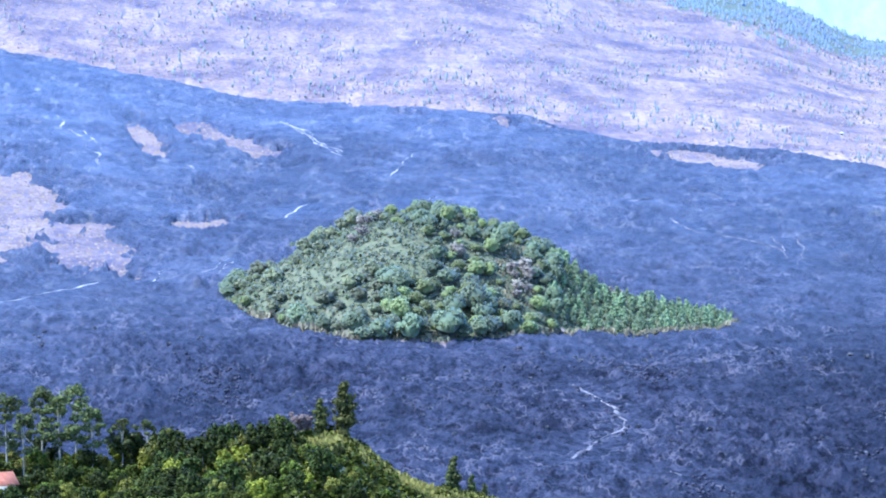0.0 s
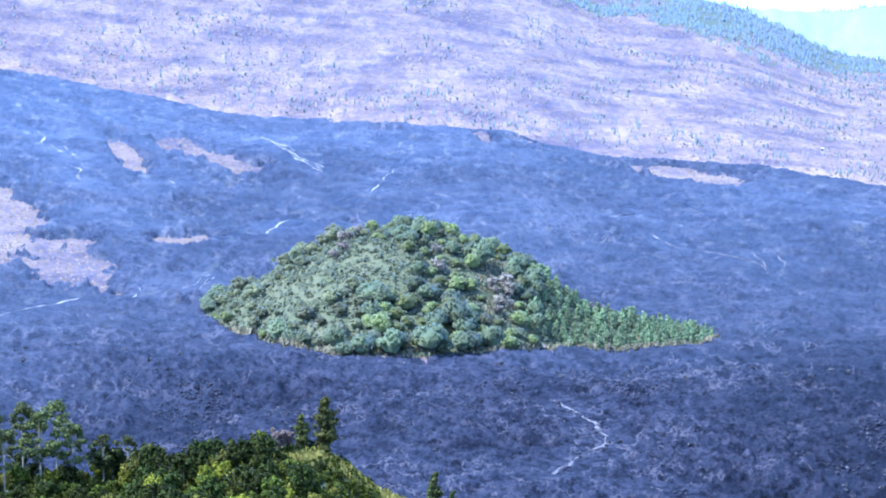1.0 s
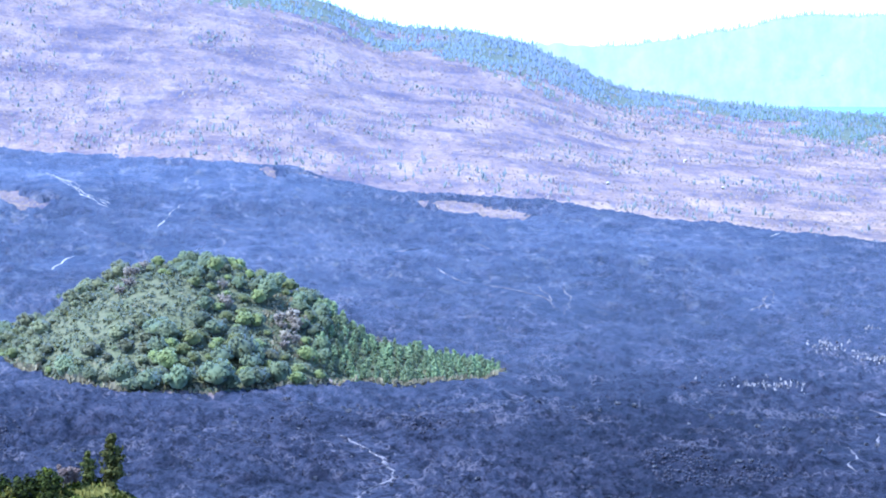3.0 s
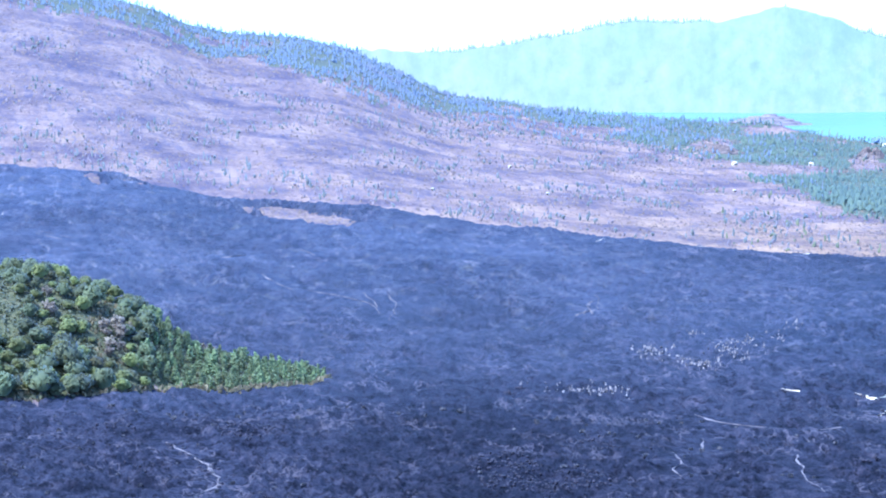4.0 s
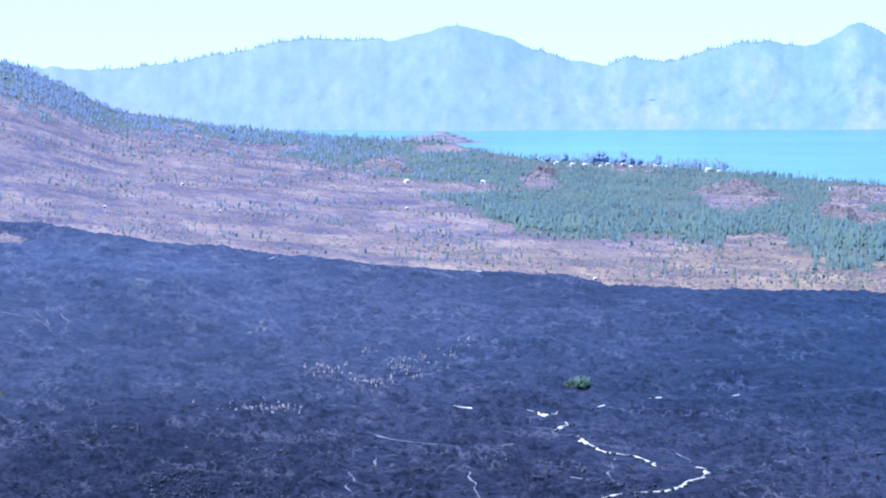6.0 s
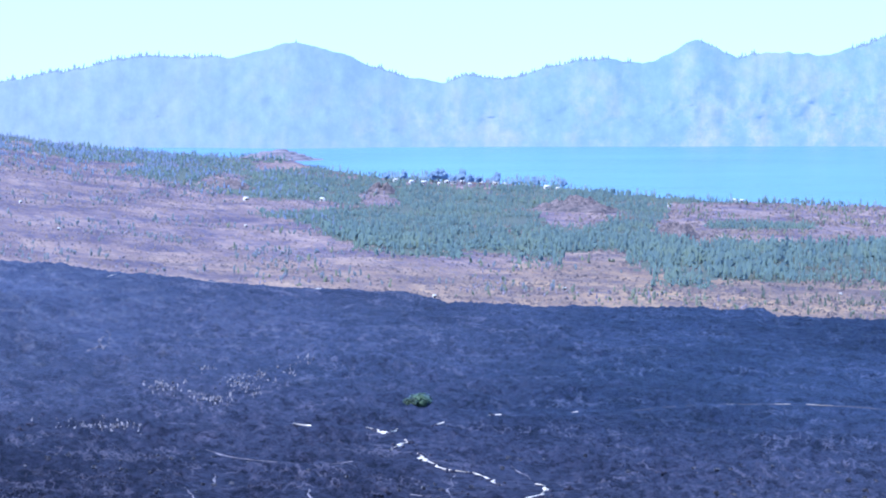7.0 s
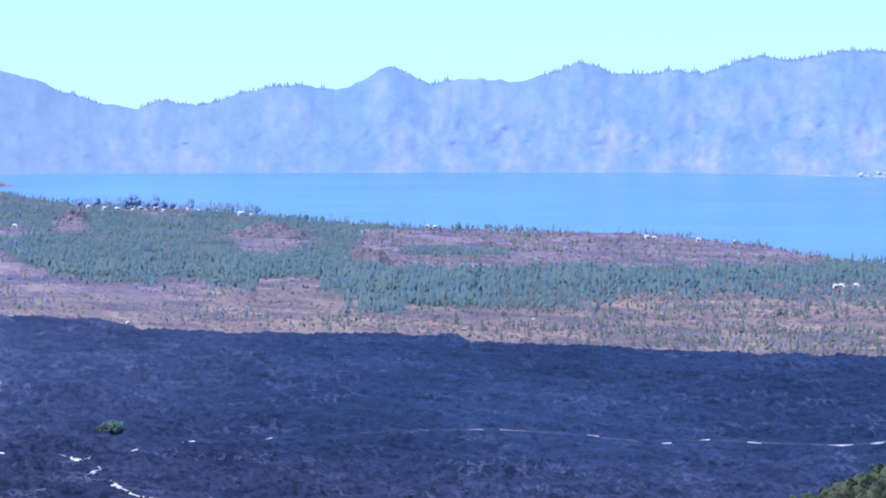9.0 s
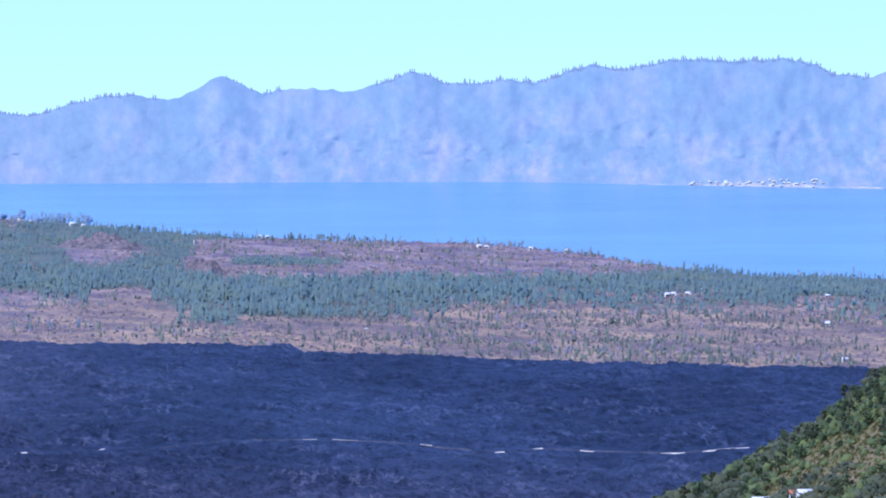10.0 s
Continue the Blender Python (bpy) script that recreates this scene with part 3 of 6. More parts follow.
# tracks over the lava: bearing and drop of their bends, width
TRACKS = [("path", SAND, 7.0, [(10.7, 7.1, 1), (10.88, 7.13, 3), (11.0, 7.165, 6), (11.11, 7.11, 1.5)]),
          ("path", SAND, 7.0, [(11.21, 7.25, 2), (11.27, 7.29, 4), (11.15, 7.33, 2.5), (11.05, 7.37, 4.5), (11.0, 7.38, 2)]),
          ("path", SAND, 7.0, [(11.38, 7.43, 2), (11.43, 7.46, 6), (11.5, 7.51, 5), (11.6, 7.57, 4), (11.66, 7.6, 1.5), (11.77, 7.63, 2), (12.02, 7.66, 2.6), (12.2, 7.68, 3), (12.28, 7.71, 5), (12.34, 7.76, 3.5), (12.4, 7.8, 1), (12.5, 7.83, 1)]),
          ("path", SAND, 7.0, [(12.93, 7.81, 1.5), (13.03, 7.825, 4), (13.12, 7.88, 5), (13.02, 7.93, 4.5), (12.9, 7.98, 3), (12.8, 8.05, 3.2), (12.71, 8.1, 2), (12.55, 8.12, 2.6), (12.39, 8.13, 1), (12.24, 8.135, 2.6), (12.1, 8.145, 1.5)]),
          ("path", SAND, 7.0, [(11.95, 8.17, 1.5), (11.9, 8.185, 4), (11.8, 8.2, 2), (11.76, 8.24, 1.5), (11.68, 8.29, 5), (11.59, 8.36, 6), (11.52, 8.42, 3)]),
          ("path", SAND, 4.0, [(9.75, 7.05, 1), (9.85, 7.08, 2.5), (9.98, 7.08, 1)]), ("path", SAND, 5.0, [(11.6, 7.06, 2), (11.66, 7.04, 5), (11.75, 7.02, 2)]), ("path", SAND, 4.0, [(12.3, 6.93, 1), (12.4, 6.92, 2.5), (12.46, 6.91, 1)]),
          ("path", TRACK, 3.0, [(10.24, 7.58), (10.4, 7.57), (10.54, 7.54)]), ("path", TRACK, 3.0, [(8.71, 7.71), (8.76, 7.8), (8.7, 7.9)]), ("path", TRACK, 3.0, [(8.32, 7.89), (8.47, 7.99), (8.37, 8.11), (8.5, 8.2)]),
          ("path", TRACK, 3.0, [(9.95, 7.9), (10.0, 8.0), (10.15, 8.24), (10.35, 8.38)]), ("path", TRACK, 3.0, [(11.28, 7.96), (11.4, 7.97), (11.53, 8.0)]), ("path", TRACK, 3.2, [(11.87, 7.7), (11.82, 7.9), (11.92, 8.05)]),
          ("path", TRACK, 3.0, [(12.6, 7.58), (12.75, 7.66), (12.9, 7.76)]),
          ("path", SAND, 4.5, [(13.38, 6.88), (13.47, 6.86)]),
          ("path", WORN_TRACK, 3.0, [(14.2, 6.84), (14.9, 6.76), (15.45, 6.74), (16.15, 6.72), (16.9, 6.73), (17.7, 6.78), (18.3, 6.83)]),
          ("path", SAND, 4.5, [(15.4, 6.74), (15.52, 6.74)]), ("path", SAND, 4.0, [(16.05, 6.725), (16.25, 6.72)]), ("path", SAND, 4.5, [(16.45, 6.72), (16.88, 6.735)]), ("path", SAND, 4.0, [(17.6, 6.77), (17.75, 6.78)]),
          ("path", WORN_TRACK, 3.0, [(18.0, 6.98), (18.3, 6.86), (18.7, 6.85), (19.3, 6.8), (20.2, 6.83), (21.0, 6.82), (21.9, 6.74)]),
          ("path", SAND, 4.5, [(18.58, 6.86), (18.7, 6.85)]), ("path", SAND, 4.5, [(19.07, 6.81), (19.2, 6.8)]), ("path", SAND, 4.5, [(19.7, 6.82), (19.88, 6.83)]),
          ("path", SAND, 5.0, [(20.75, 6.84), (21.1, 6.82)]), ("path", SAND, 5.0, [(21.3, 6.8), (21.6, 6.76), (21.9, 6.74)]),
          ("path", TRACK, 4.0, [(1.68, 7.78, 1.6), (1.95, 7.9, 2), (2.12, 8.01, 2), (2.28, 8.06, 2.2), (2.35, 8.19, 2.4), (2.41, 8.32, 2.4), (2.3, 8.37, 2.6), (2.12, 8.45, 2.6), (1.95, 8.57, 2.4), (1.7, 8.73, 2)]),
          ("path", TRACK, 4.2, [(-6.1, 6.72), (-5.75, 6.66), (-5.31, 6.59), (-4.95, 6.52), (-4.5, 6.42)]),
          ("path", TRACK, 4.0, [(-3.0, 6.33), (-2.85, 6.25), (-2.92, 6.2), (-2.72, 6.17)]),
          ("path", TRACK, 3.5, [(-2.1, 5.6), (-1.95, 5.5), (-1.75, 5.42)]), ("path", TRACK, 3.0, [(0.0, 5.05), (0.35, 5.12)]),
          ("path", TRACK, 3.5, [(-2.0, 4.4), (-1.75, 4.52), (-1.5, 4.7), (-1.3, 4.8)]), ("path", TRACK, 3.2, [(4.6, 6.2), (4.75, 6.0), (4.6, 5.85)]),
          ("path", TRACK, 3.0, [(7.25, 6.1), (7.4, 5.95), (7.32, 5.85)]), ("path", TRACK, 3.0, [(8.6, 7.4), (9.0, 7.5), (9.6, 7.55)]),
          ("path", SAND, 4.0, [(7.3, 5.16), (7.45, 5.12)]), ("path", SAND, 3.0, [(8.6, 5.2), (8.75, 5.2)]), ("path", SAND, 4.0, [(10.0, 5.3), (10.12, 5.28)]),
          ("path", TRACK, 3.0, [(-0.25, 5.37), (-0.1, 5.32)]),
          ("path", TRACK, 3.0, [(2.39, 5.37), (2.55, 5.36), (2.74, 5.33)]),
          ("path", TRACK, 2.6, [(3.44, 5.27), (3.55, 5.29), (3.64, 5.34)]),
          ("path", TRACK, 2.8, [(2.94, 5.59), (3.15, 5.7), (3.39, 5.79)]),
          ("path", TRACK, 3.0, [(3.54, 5.80), (3.98, 5.87), (4.39, 5.96), (4.51, 6.10)]),
          ("path", TRACK, 3.0, [(4.27, 5.83), (4.49, 5.99), (4.47, 6.10)]),
          ("path", TRACK, 2.8, [(7.15, 6.12), (7.26, 6.01), (7.30, 5.90)]),
          ("path", TRACK, 3.0, [(7.01, 6.14), (7.27, 6.05), (7.23, 5.94)]),
          ("path", TRACK, 4.2, [(-2.06, 4.36), (-1.80, 4.47), (-1.69, 4.61), (-1.32, 4.76)]),
          ("path", TRACK, 3.6, [(-0.36, 4.73), (-0.47, 4.84), (-0.69, 5.06)]),
          ("path", TRACK, 3.6, [(-4.70, 4.45), (-4.45, 4.64), (-4.52, 4.86)]),
          ("path", TRACK, 3.0, [(0.04, 5.01), (0.30, 5.07), (0.56, 5.11)]),
          ("path", TRACK, 3.6, [(-2.84, 6.12), (-2.96, 6.22), (-3.13, 6.30)]),
          ("path", TRACK, 2.0, [(2.95, 8.9), (3.15, 8.95)]), ("path", TRACK, 2.0, [(3.5, 9.05), (3.9, 9.15)])]
TRACKS += [("path", PALE_TRACK, 4.5, [(-4.9, 4.42), (-4.72, 4.52), (-4.55, 4.56), (-4.68, 4.66), (-4.45, 4.76), (-4.52, 4.86), (-4.38, 4.92)]),
           ("path", PALE_TRACK, 4.0, [(-5.05, 4.24), (-4.92, 4.34), (-5.0, 4.44)]), ("path", PALE_TRACK, 4.0, [(-3.4, 4.92), (-3.3, 4.9), (-3.25, 4.95)]),
           ("path", PALE_TRACK, 4.0, [(-2.15, 4.34), (-1.86, 4.44), (-1.72, 4.46), (-1.7, 4.56), (-1.5, 4.66), (-1.28, 4.74)]),
           ("path", PALE_TRACK, 4.0, [(-3.85, 6.42), (-3.7, 6.36), (-3.75, 6.30), (-3.5, 6.24)])]
TRACK_LINES = []
for kind, stuff, width, bends in TRACKS:
    if stuff is TRACK and bends[0][1] < 6.75 and bends[0][0] < 0:
        stuff = PALE_TRACK
    pts = np.array([rect(b[0], on_land(b[0], b[1], 3.4)) for b in bends])
    steps = np.concatenate([[0], np.cumsum(np.hypot(*np.diff(pts, axis=0).T))])
    s = np.linspace(0, steps[-1], max(4, int(steps[-1] / 2.5)))
    line = np.stack([np.interp(s, steps, pts[:, 0]), np.interp(s, steps, pts[:, 1])], 1)
    k = np.array([0.25, 0.5, 0.25])
    wide = np.interp(s, steps, [b[2] for b in bends]) if len(bends[0]) > 2 else None
    for _ in range(2 if wide is not None else 4):
        line[1:-1] = line[:-2] * k[0] + line[1:-1] * k[1] + line[2:] * k[2]
    line += np.stack([bumps(s, s * 0, 16, 3), bumps(s, s * 0, 16, 9)], 1) * 1.2
    TRACK_LINES.append((kind, stuff, width, line, wide))


def lava_cover(x, y):
    """Thickness of the lava over the land; negative where there is none."""
    a, r = polar(x, y)
    ragged = rugged(x, y, 60, 4, 21)
    cover = (np.interp(a, FINE, FRONT_R) - r + 22 * ragged) / 14
    top, tail = hill_shape(x, y)
    cover = np.minimum(cover, (0.05 - np.maximum(top, tail)) * 40 + 1.2 * rugged(x, y, 18, 3, 23) + 3 * (np.maximum(top, tail) <= 0))
    for wa, wr, half, deep, slant in WINDOWS:
        off = (r - wr - slant * (a - wa)) / deep
        cover = np.minimum(cover, (np.hypot((a - wa) / half, off) - 1 + 1.2 * rugged(x, y * 0.35, 16, 5, 25, 0.75)) * 5)
    cover = np.minimum(cover, (r - 1235) / 8)
    return np.clip(cover, -3, 2.2)


def lava_top(x, y):
    c = lava_cover(x, y)
    ridge = 1 - 2 * np.abs(rugged(x, y, 26, 3, 31))
    lumps = rugged(x, y * 0.6, 7, 3, 37, 0.75) * (0.6 + 1.2 * smooth(rugged(x, y * 0.5, 55, 3, 39), -0.05, 0.35))
    ra, rr = polar(x, y)
    lumps = lumps * (0.25 + 0.75 * smooth(np.interp(ra, FINE, FRONT_R) - rr, 60, 420))
    flows = rugged(x, y, 150, 3, 41)
    body = np.clip(c, 0, 1.5) / 1.5
    return land(x, y) + c + body * (2.0 * ridge + 2.6 * lumps + 2.2 * flows)


def mesh_object(name, verts, faces, mats, smooth_faces=False, parent=None, slots=None, uv=None):
    me = bpy.data.meshes.new(name)
    verts, faces = np.asarray(verts, np.float32), np.asarray(faces, np.int32)
    me.vertices.add(len(verts))
    me.vertices.foreach_set("co", verts.ravel())
    me.loops.add(faces.size)
    me.loops.foreach_set("vertex_index", faces.ravel())
    me.polygons.add(len(faces))
    n = faces.shape[1]
    me.polygons.foreach_set("loop_start", np.arange(0, faces.size, n, dtype=np.int32))
    me.polygons.foreach_set("loop_total", np.full(len(faces), n, np.int32))
    if smooth_faces:
        me.polygons.foreach_set("use_smooth", np.ones(len(faces), bool))
    for m in mats if isinstance(mats, (list, tuple)) else [mats]:
        me.materials.append(m)
    if slots is not None:
        me.polygons.foreach_set("material_index", np.asarray(slots, np.int32))
    if uv is not None:
        me.uv_layers.new(name="UVMap").data.foreach_set("uv", np.asarray(uv, np.float32)[faces.ravel()].ravel())
    me.update(calc_edges=True)
    ob = new(name, me)
    ob.parent = parent
    return ob


def sheet(rows, cols):
    i = np.arange(rows - 1)[:, None] * cols + np.arange(cols - 1)[None, :]
    return np.stack([i, i + cols, i + cols + 1, i + 1], -1).reshape(-1, 4)


# ---- ground, lava, lake, far wall ----
bearing = np.concatenate([np.arange(-170, -14, 4.0), np.arange(-14, -7, 0.4), np.arange(-7, 25, 0.05), np.arange(25, 34, 0.4), np.arange(34, 191, 4.0)])
reach = np.concatenate([np.array([0.02, 3, 8, 16, 30, 50, 80, 120, 180, 260, 360, 460, 530]), np.arange(550, 720, 4.0), np.arange(730, 840, 12.0), np.arange(845, 1020, 5.0), np.arange(1030, 1250, 25.0),
                        222 / np.tan(np.radians(np.arange(9.9, 3.4, -0.03))), np.arange(3740, 4000, 12.0), [4100, 4400, 4990]])
A, R = np.meshgrid(bearing, reach)
X, Y = rect(A, R)
Z = land(X, Y)
f = sheet(len(reach), len(bearing))
top, tail = hill_shape(X, Y)
f = f[(lava_cover(X, Y).ravel()[f] < 1.9).any(1) | (A.ravel()[f[:, 0]] < -6.8) | (A.ravel()[f[:, 0]] > 24.8)]
green = (np.maximum(top, tail).ravel()[f].mean(1) > 0.04) | (R.ravel()[f].mean(1) < 1150)
shaded = (wooded(X, Y).ravel()[f].mean(1) > np.random.default_rng(9).uniform(0.15, 0.55, len(f))) & (R.ravel()[f].mean(1) > 2300)
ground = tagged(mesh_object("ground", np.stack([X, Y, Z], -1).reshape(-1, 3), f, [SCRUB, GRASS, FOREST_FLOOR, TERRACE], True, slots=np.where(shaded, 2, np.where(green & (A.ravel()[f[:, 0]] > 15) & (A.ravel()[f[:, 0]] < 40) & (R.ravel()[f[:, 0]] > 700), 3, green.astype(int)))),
                "dry mauve-brown scrubland rising to the volcano flank", "ground", kind="structure")

past = R - np.interp(A, FINE, FRONT_R)
rust = (1 - smooth(past + 90 * rugged(X, Y, 70, 4, 48), 120 + 200 * smooth(A, 11, 16), 330 + 500 * smooth(A, 11, 16))) * smooth(A, 4, 15)
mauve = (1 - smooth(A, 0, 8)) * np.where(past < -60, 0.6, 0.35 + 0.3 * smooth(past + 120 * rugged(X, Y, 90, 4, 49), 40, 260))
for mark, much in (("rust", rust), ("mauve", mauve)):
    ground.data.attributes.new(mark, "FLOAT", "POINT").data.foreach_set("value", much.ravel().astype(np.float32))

bearing = np.arange(-7.2, 25.2, 0.03)
reach = 220 / np.tan(np.radians(np.arange(10.05, 4.2, -0.019)))
A, R = np.meshgrid(bearing, reach)
X, Y = rect(A, R)
calm = np.ones_like(X)
for kind, stuff, width, line, wide in TRACK_LINES:
    a0, r0 = polar(line[:, 0], line[:, 1])
    ci = slice(*np.searchsorted(bearing, [a0.min() - 0.6, a0.max() + 0.6]))
    ri = slice(*np.searchsorted(reach, [r0.min() - 25, r0.max() + 25]))
    px, py = X[ri, ci], Y[ri, ci]
    best = np.full(px.shape, 1e9)
    for q in line[::2]:
        best = np.minimum(best, np.hypot(px - q[0], py - q[1]))
    calm[ri, ci] = np.minimum(calm[ri, ci], smooth(best, width * 0.5, width * 0.5 + 18))
rng0 = np.random.default_rng(3)
C = lava_cover(X, Y)
ZL = land(X, Y)
Z = np.where(C > 0, ZL + C + (lava_top(X, Y) - ZL - C) * (0.12 + 0.88 * calm) + 1.0 * (1 - calm), ZL + C)
Z = Z + rng0.uniform(-0.55, 0.55, Z.shape) * (C > 0.3) * calm
f = sheet(len(reach), len(bearing))
f = f[(C.ravel()[f] > -1.2).any(1)]
used = np.zeros(A.size, bool)
used[f.ravel()] = True
index = np.cumsum(used) - 1
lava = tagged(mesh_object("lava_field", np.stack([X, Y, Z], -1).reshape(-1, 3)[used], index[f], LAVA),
              "rough black field of broken basalt lava, hazed blue", "lava field", kind="structure")
# weight of the painted haze and mottles, growing up the flank and with range
ash_haze = smooth(26 + (np.interp(A, FINE, height_at(LAVA_R, LAVA_D)) - 26) * (R - 1300) / (np.interp(A, FINE, LAVA_R) - 1300) + 9 * rugged(X, Y, 200, 4, 45), 20, 64) * (0.8 + 0.4 * rugged(X, Y, 60, 4, 46))
ash_haze = ash_haze + 0.30 * np.exp(-((A - 7) / 5.5) ** 2) * smooth(R, 1780, 2300) - 0.25 * (1 - smooth(R + 90 * rugged(X, Y, 80, 3, 47), 1520, 1920)) * (1 - smooth(A, 11, 17))
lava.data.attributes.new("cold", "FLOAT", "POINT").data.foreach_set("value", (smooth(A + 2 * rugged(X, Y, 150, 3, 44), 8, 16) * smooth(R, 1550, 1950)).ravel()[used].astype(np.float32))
fresh = smooth(A, 1.5, 5.5) * (1 - smooth(A, 9.5, 11.5)) * (1 - smooth(R + 60 * rugged(X, Y, 70, 3, 62), 1560, 1760))
lava.data.attributes.new("fresh", "FLOAT", "POINT").data.foreach_set("value", fresh.ravel()[used].astype(np.float32))
lava.data.attributes.new("ash_haze", "FLOAT", "POINT").data.foreach_set("value", np.clip(ash_haze, -0.25, 1).ravel()[used].astype(np.float32))

A, R = np.meshgrid(np.arange(-12, 40, 1.0), np.array([2600, 2900, 3200, 3500, 3800, 4100, 4450.0]))
X, Y = rect(A, R)
tagged(mesh_object("water", np.stack([X, Y, 0 * X], -1).reshape(-1, 3), sheet(*A.shape), WATER), "calm azure lake with fine ripples", "lake", kind="structure")

RIDGE = [(-6, 2.5), (2, 2.6), (4.46, 2.68), (5.34, 2.7), (6.04, 2.61), (7.06, 2.4), (7.72, 2.29), (8.89, 2.3), (9.73, 2.1), (10.31, 2.2), (10.75, 2.38), (11.12, 2.51), (11.71, 2.58), (11.99, 2.49),
         (12.58, 2.54), (12.94, 2.41), (13.4, 2.28), (13.85, 2.27), (14.29, 2.35), (14.66, 2.16), (14.84, 2.05), (14.98, 2.01), (15.18, 2.07), (15.5, 2.22), (16.16, 2.14), (16.71, 2.18), (17.45, 1.94), (18.1, 2.08), (18.57, 1.99),
         (19.08, 2.06), (19.78, 1.77), (20.07, 1.84), (20.47, 1.81), (20.84, 1.71), (22.38, 1.68), (22.67, 1.75), (22.97, 1.87), (23.4, 1.91), (23.7, 1.8), (26, 1.7), (34, 1.8)]
FAR_SHORE = [(-10, 4080), (9.7, 4115), (14.3, 4200), (18.5, 4285), (24, 4275), (34, 4260)]


def wall_point(a, v):
    """A point of the far caldera wall: v from 0 at the shore to 1 on the ridge and 1.5 behind it."""
    side = a * 78.0
    shore, crest = knots(a, FAR_SHORE), 4640 + 60 * bumps(side, side * 0, 300, 2)
    wind = side + 20 * rugged(side, v * 80, 140, 2, 63) * smooth(v, 0, 0.3) * (1 - smooth(v, 0.75, 1))
    spur = (1 - 2 * np.abs(rugged(wind + 10 * v, v * 90, 105, 5, 51, 0.62))) * 70 * smooth(v, 0.05, 0.7) * np.sin(np.pi * np.clip(v, 0, 1)) + ((1 - 2 * np.abs(rugged(wind + 8 * v, v * 110, 46, 4, 57, 0.65))) * 26 + rugged(side, v * 150, 14, 3, 59, 0.7) * 6) * smooth(v, 0.0, 0.45)
    r = shore + (crest - shore) * v - spur * (1 - 0.5 * v)
    zc = height_at(crest, knots(a, RIDGE) - 0.005) + 1.3 * bumps(side, side * 0, 7, 4) + 3.2 * rugged(side, side * 0, 24, 4, 5, 0.65)
    z = np.where(v <= 1, -1 + (zc + 1) * (0.72 * v + 0.28 * v * v), zc - (v - 1) * 160)
    z = z + rugged(side, v * 160, 60, 4, 61) * 5 * np.sin(np.pi * np.clip(v, 0, 1))
    return (*rect(a, r), z)


A, V = np.meshgrid(np.arange(-8, 34, 0.04), np.concatenate([np.linspace(0, 1, 64), [1.1, 1.3, 1.5]]))
X, Y, Z = wall_point(A, V)
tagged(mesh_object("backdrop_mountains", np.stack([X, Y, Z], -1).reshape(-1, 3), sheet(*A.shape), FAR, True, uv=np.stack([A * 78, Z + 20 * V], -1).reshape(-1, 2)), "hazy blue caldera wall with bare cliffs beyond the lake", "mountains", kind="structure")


# ---- plants: builders ----
def unit(rng, n):
    v = rng.normal(size=(n, 3))
    return v / np.linalg.norm(v, axis=1)[:, None]


def leaves(rng, clumps, per, size, upright=0.0, loose=0.7, lift=0.35):
    """Small leaf sprays set over the skins of clumps. clumps: rows of centre and radii."""
    clumps = np.asarray(clumps, float)
    c = np.repeat(clumps, per, axis=0)
    n = len(c)
    d = unit(rng, n)
    at = c[:, :3] + d * c[:, 3:] * (0.62 + 0.45 * rng.random((n, 1)))
    face = d + unit(rng, n) * loose + np.array([0, 0, lift])
    face /= np.linalg.norm(face, axis=1)[:, None]
    side = np.cross(face, unit(rng, n))
    side /= np.linalg.norm(side, axis=1)[:, None]
    up = np.cross(side, face)
    if upright:
        up = up * (1 - upright) + np.array([0, 0, 1.0]) * upright
    s = size * (0.55 + 0.9 * rng.random((n, 1)))
    side, up = side * s * 0.5, up * s * 0.5 * (1 + upright)
    v = np.stack([at - side - up, at - side + up * 0.8, at + side * 0.7 + up, at + side * 0.9 - up * 0.8], 1).reshape(-1, 3)
    return v, np.arange(4 * n).reshape(-1, 4)


def ball(fine):
    """A unit ball of 20 or 80 triangles."""
    g = (1 + 5 ** 0.5) / 2
    v = [np.array(p, float) / math.hypot(1, g) for p in ((-1, g, 0), (1, g, 0), (-1, -g, 0), (1, -g, 0), (0, -1, g), (0, 1, g), (0, -1, -g), (0, 1, -g), (g, 0, -1), (g, 0, 1), (-g, 0, -1), (-g, 0, 1))]
    f = [(0, 11, 5), (0, 5, 1), (0, 1, 7), (0, 7, 10), (0, 10, 11), (1, 5, 9), (5, 11, 4), (11, 10, 2), (10, 7, 6), (7, 1, 8), (3, 9, 4), (3, 4, 2), (3, 2, 6), (3, 6, 8), (3, 8, 9), (4, 9, 5), (2, 4, 11), (6, 2, 10), (8, 6, 7), (9, 8, 1)]
    if fine:
        seen, out = {}, []

        def half(a, b):
            key = (min(a, b), max(a, b))
            if key not in seen:
                m = v[a] + v[b]
                v.append(m / np.linalg.norm(m))
                seen[key] = len(v) - 1
            return seen[key]
        for a, b, c in f:
            ab, bc, ca = half(a, b), half(b, c), half(c, a)
            out += [(a, ab, ca), (b, bc, ab), (c, ca, bc), (ab, bc, ca)]
        f = out
    return np.array(v), np.array(f)


BALL, FINE_BALL = ball(False), ball(True)


def clouds(rng, clumps, fine=False, rough=0.22):
    """Lumpy leaf masses, one for each clump."""
    out = []
    bv, bf = FINE_BALL if fine else BALL
    for c in np.asarray(clumps, float):
        out.append((bv * (1 + rough * rng.normal(size=(len(bv), 1))) * c[3:] + c[:3], bf))
    return out


def tri(v, f):
    return v, np.concatenate([f[:, [0, 1, 2]], f[:, [0, 2, 3]]])


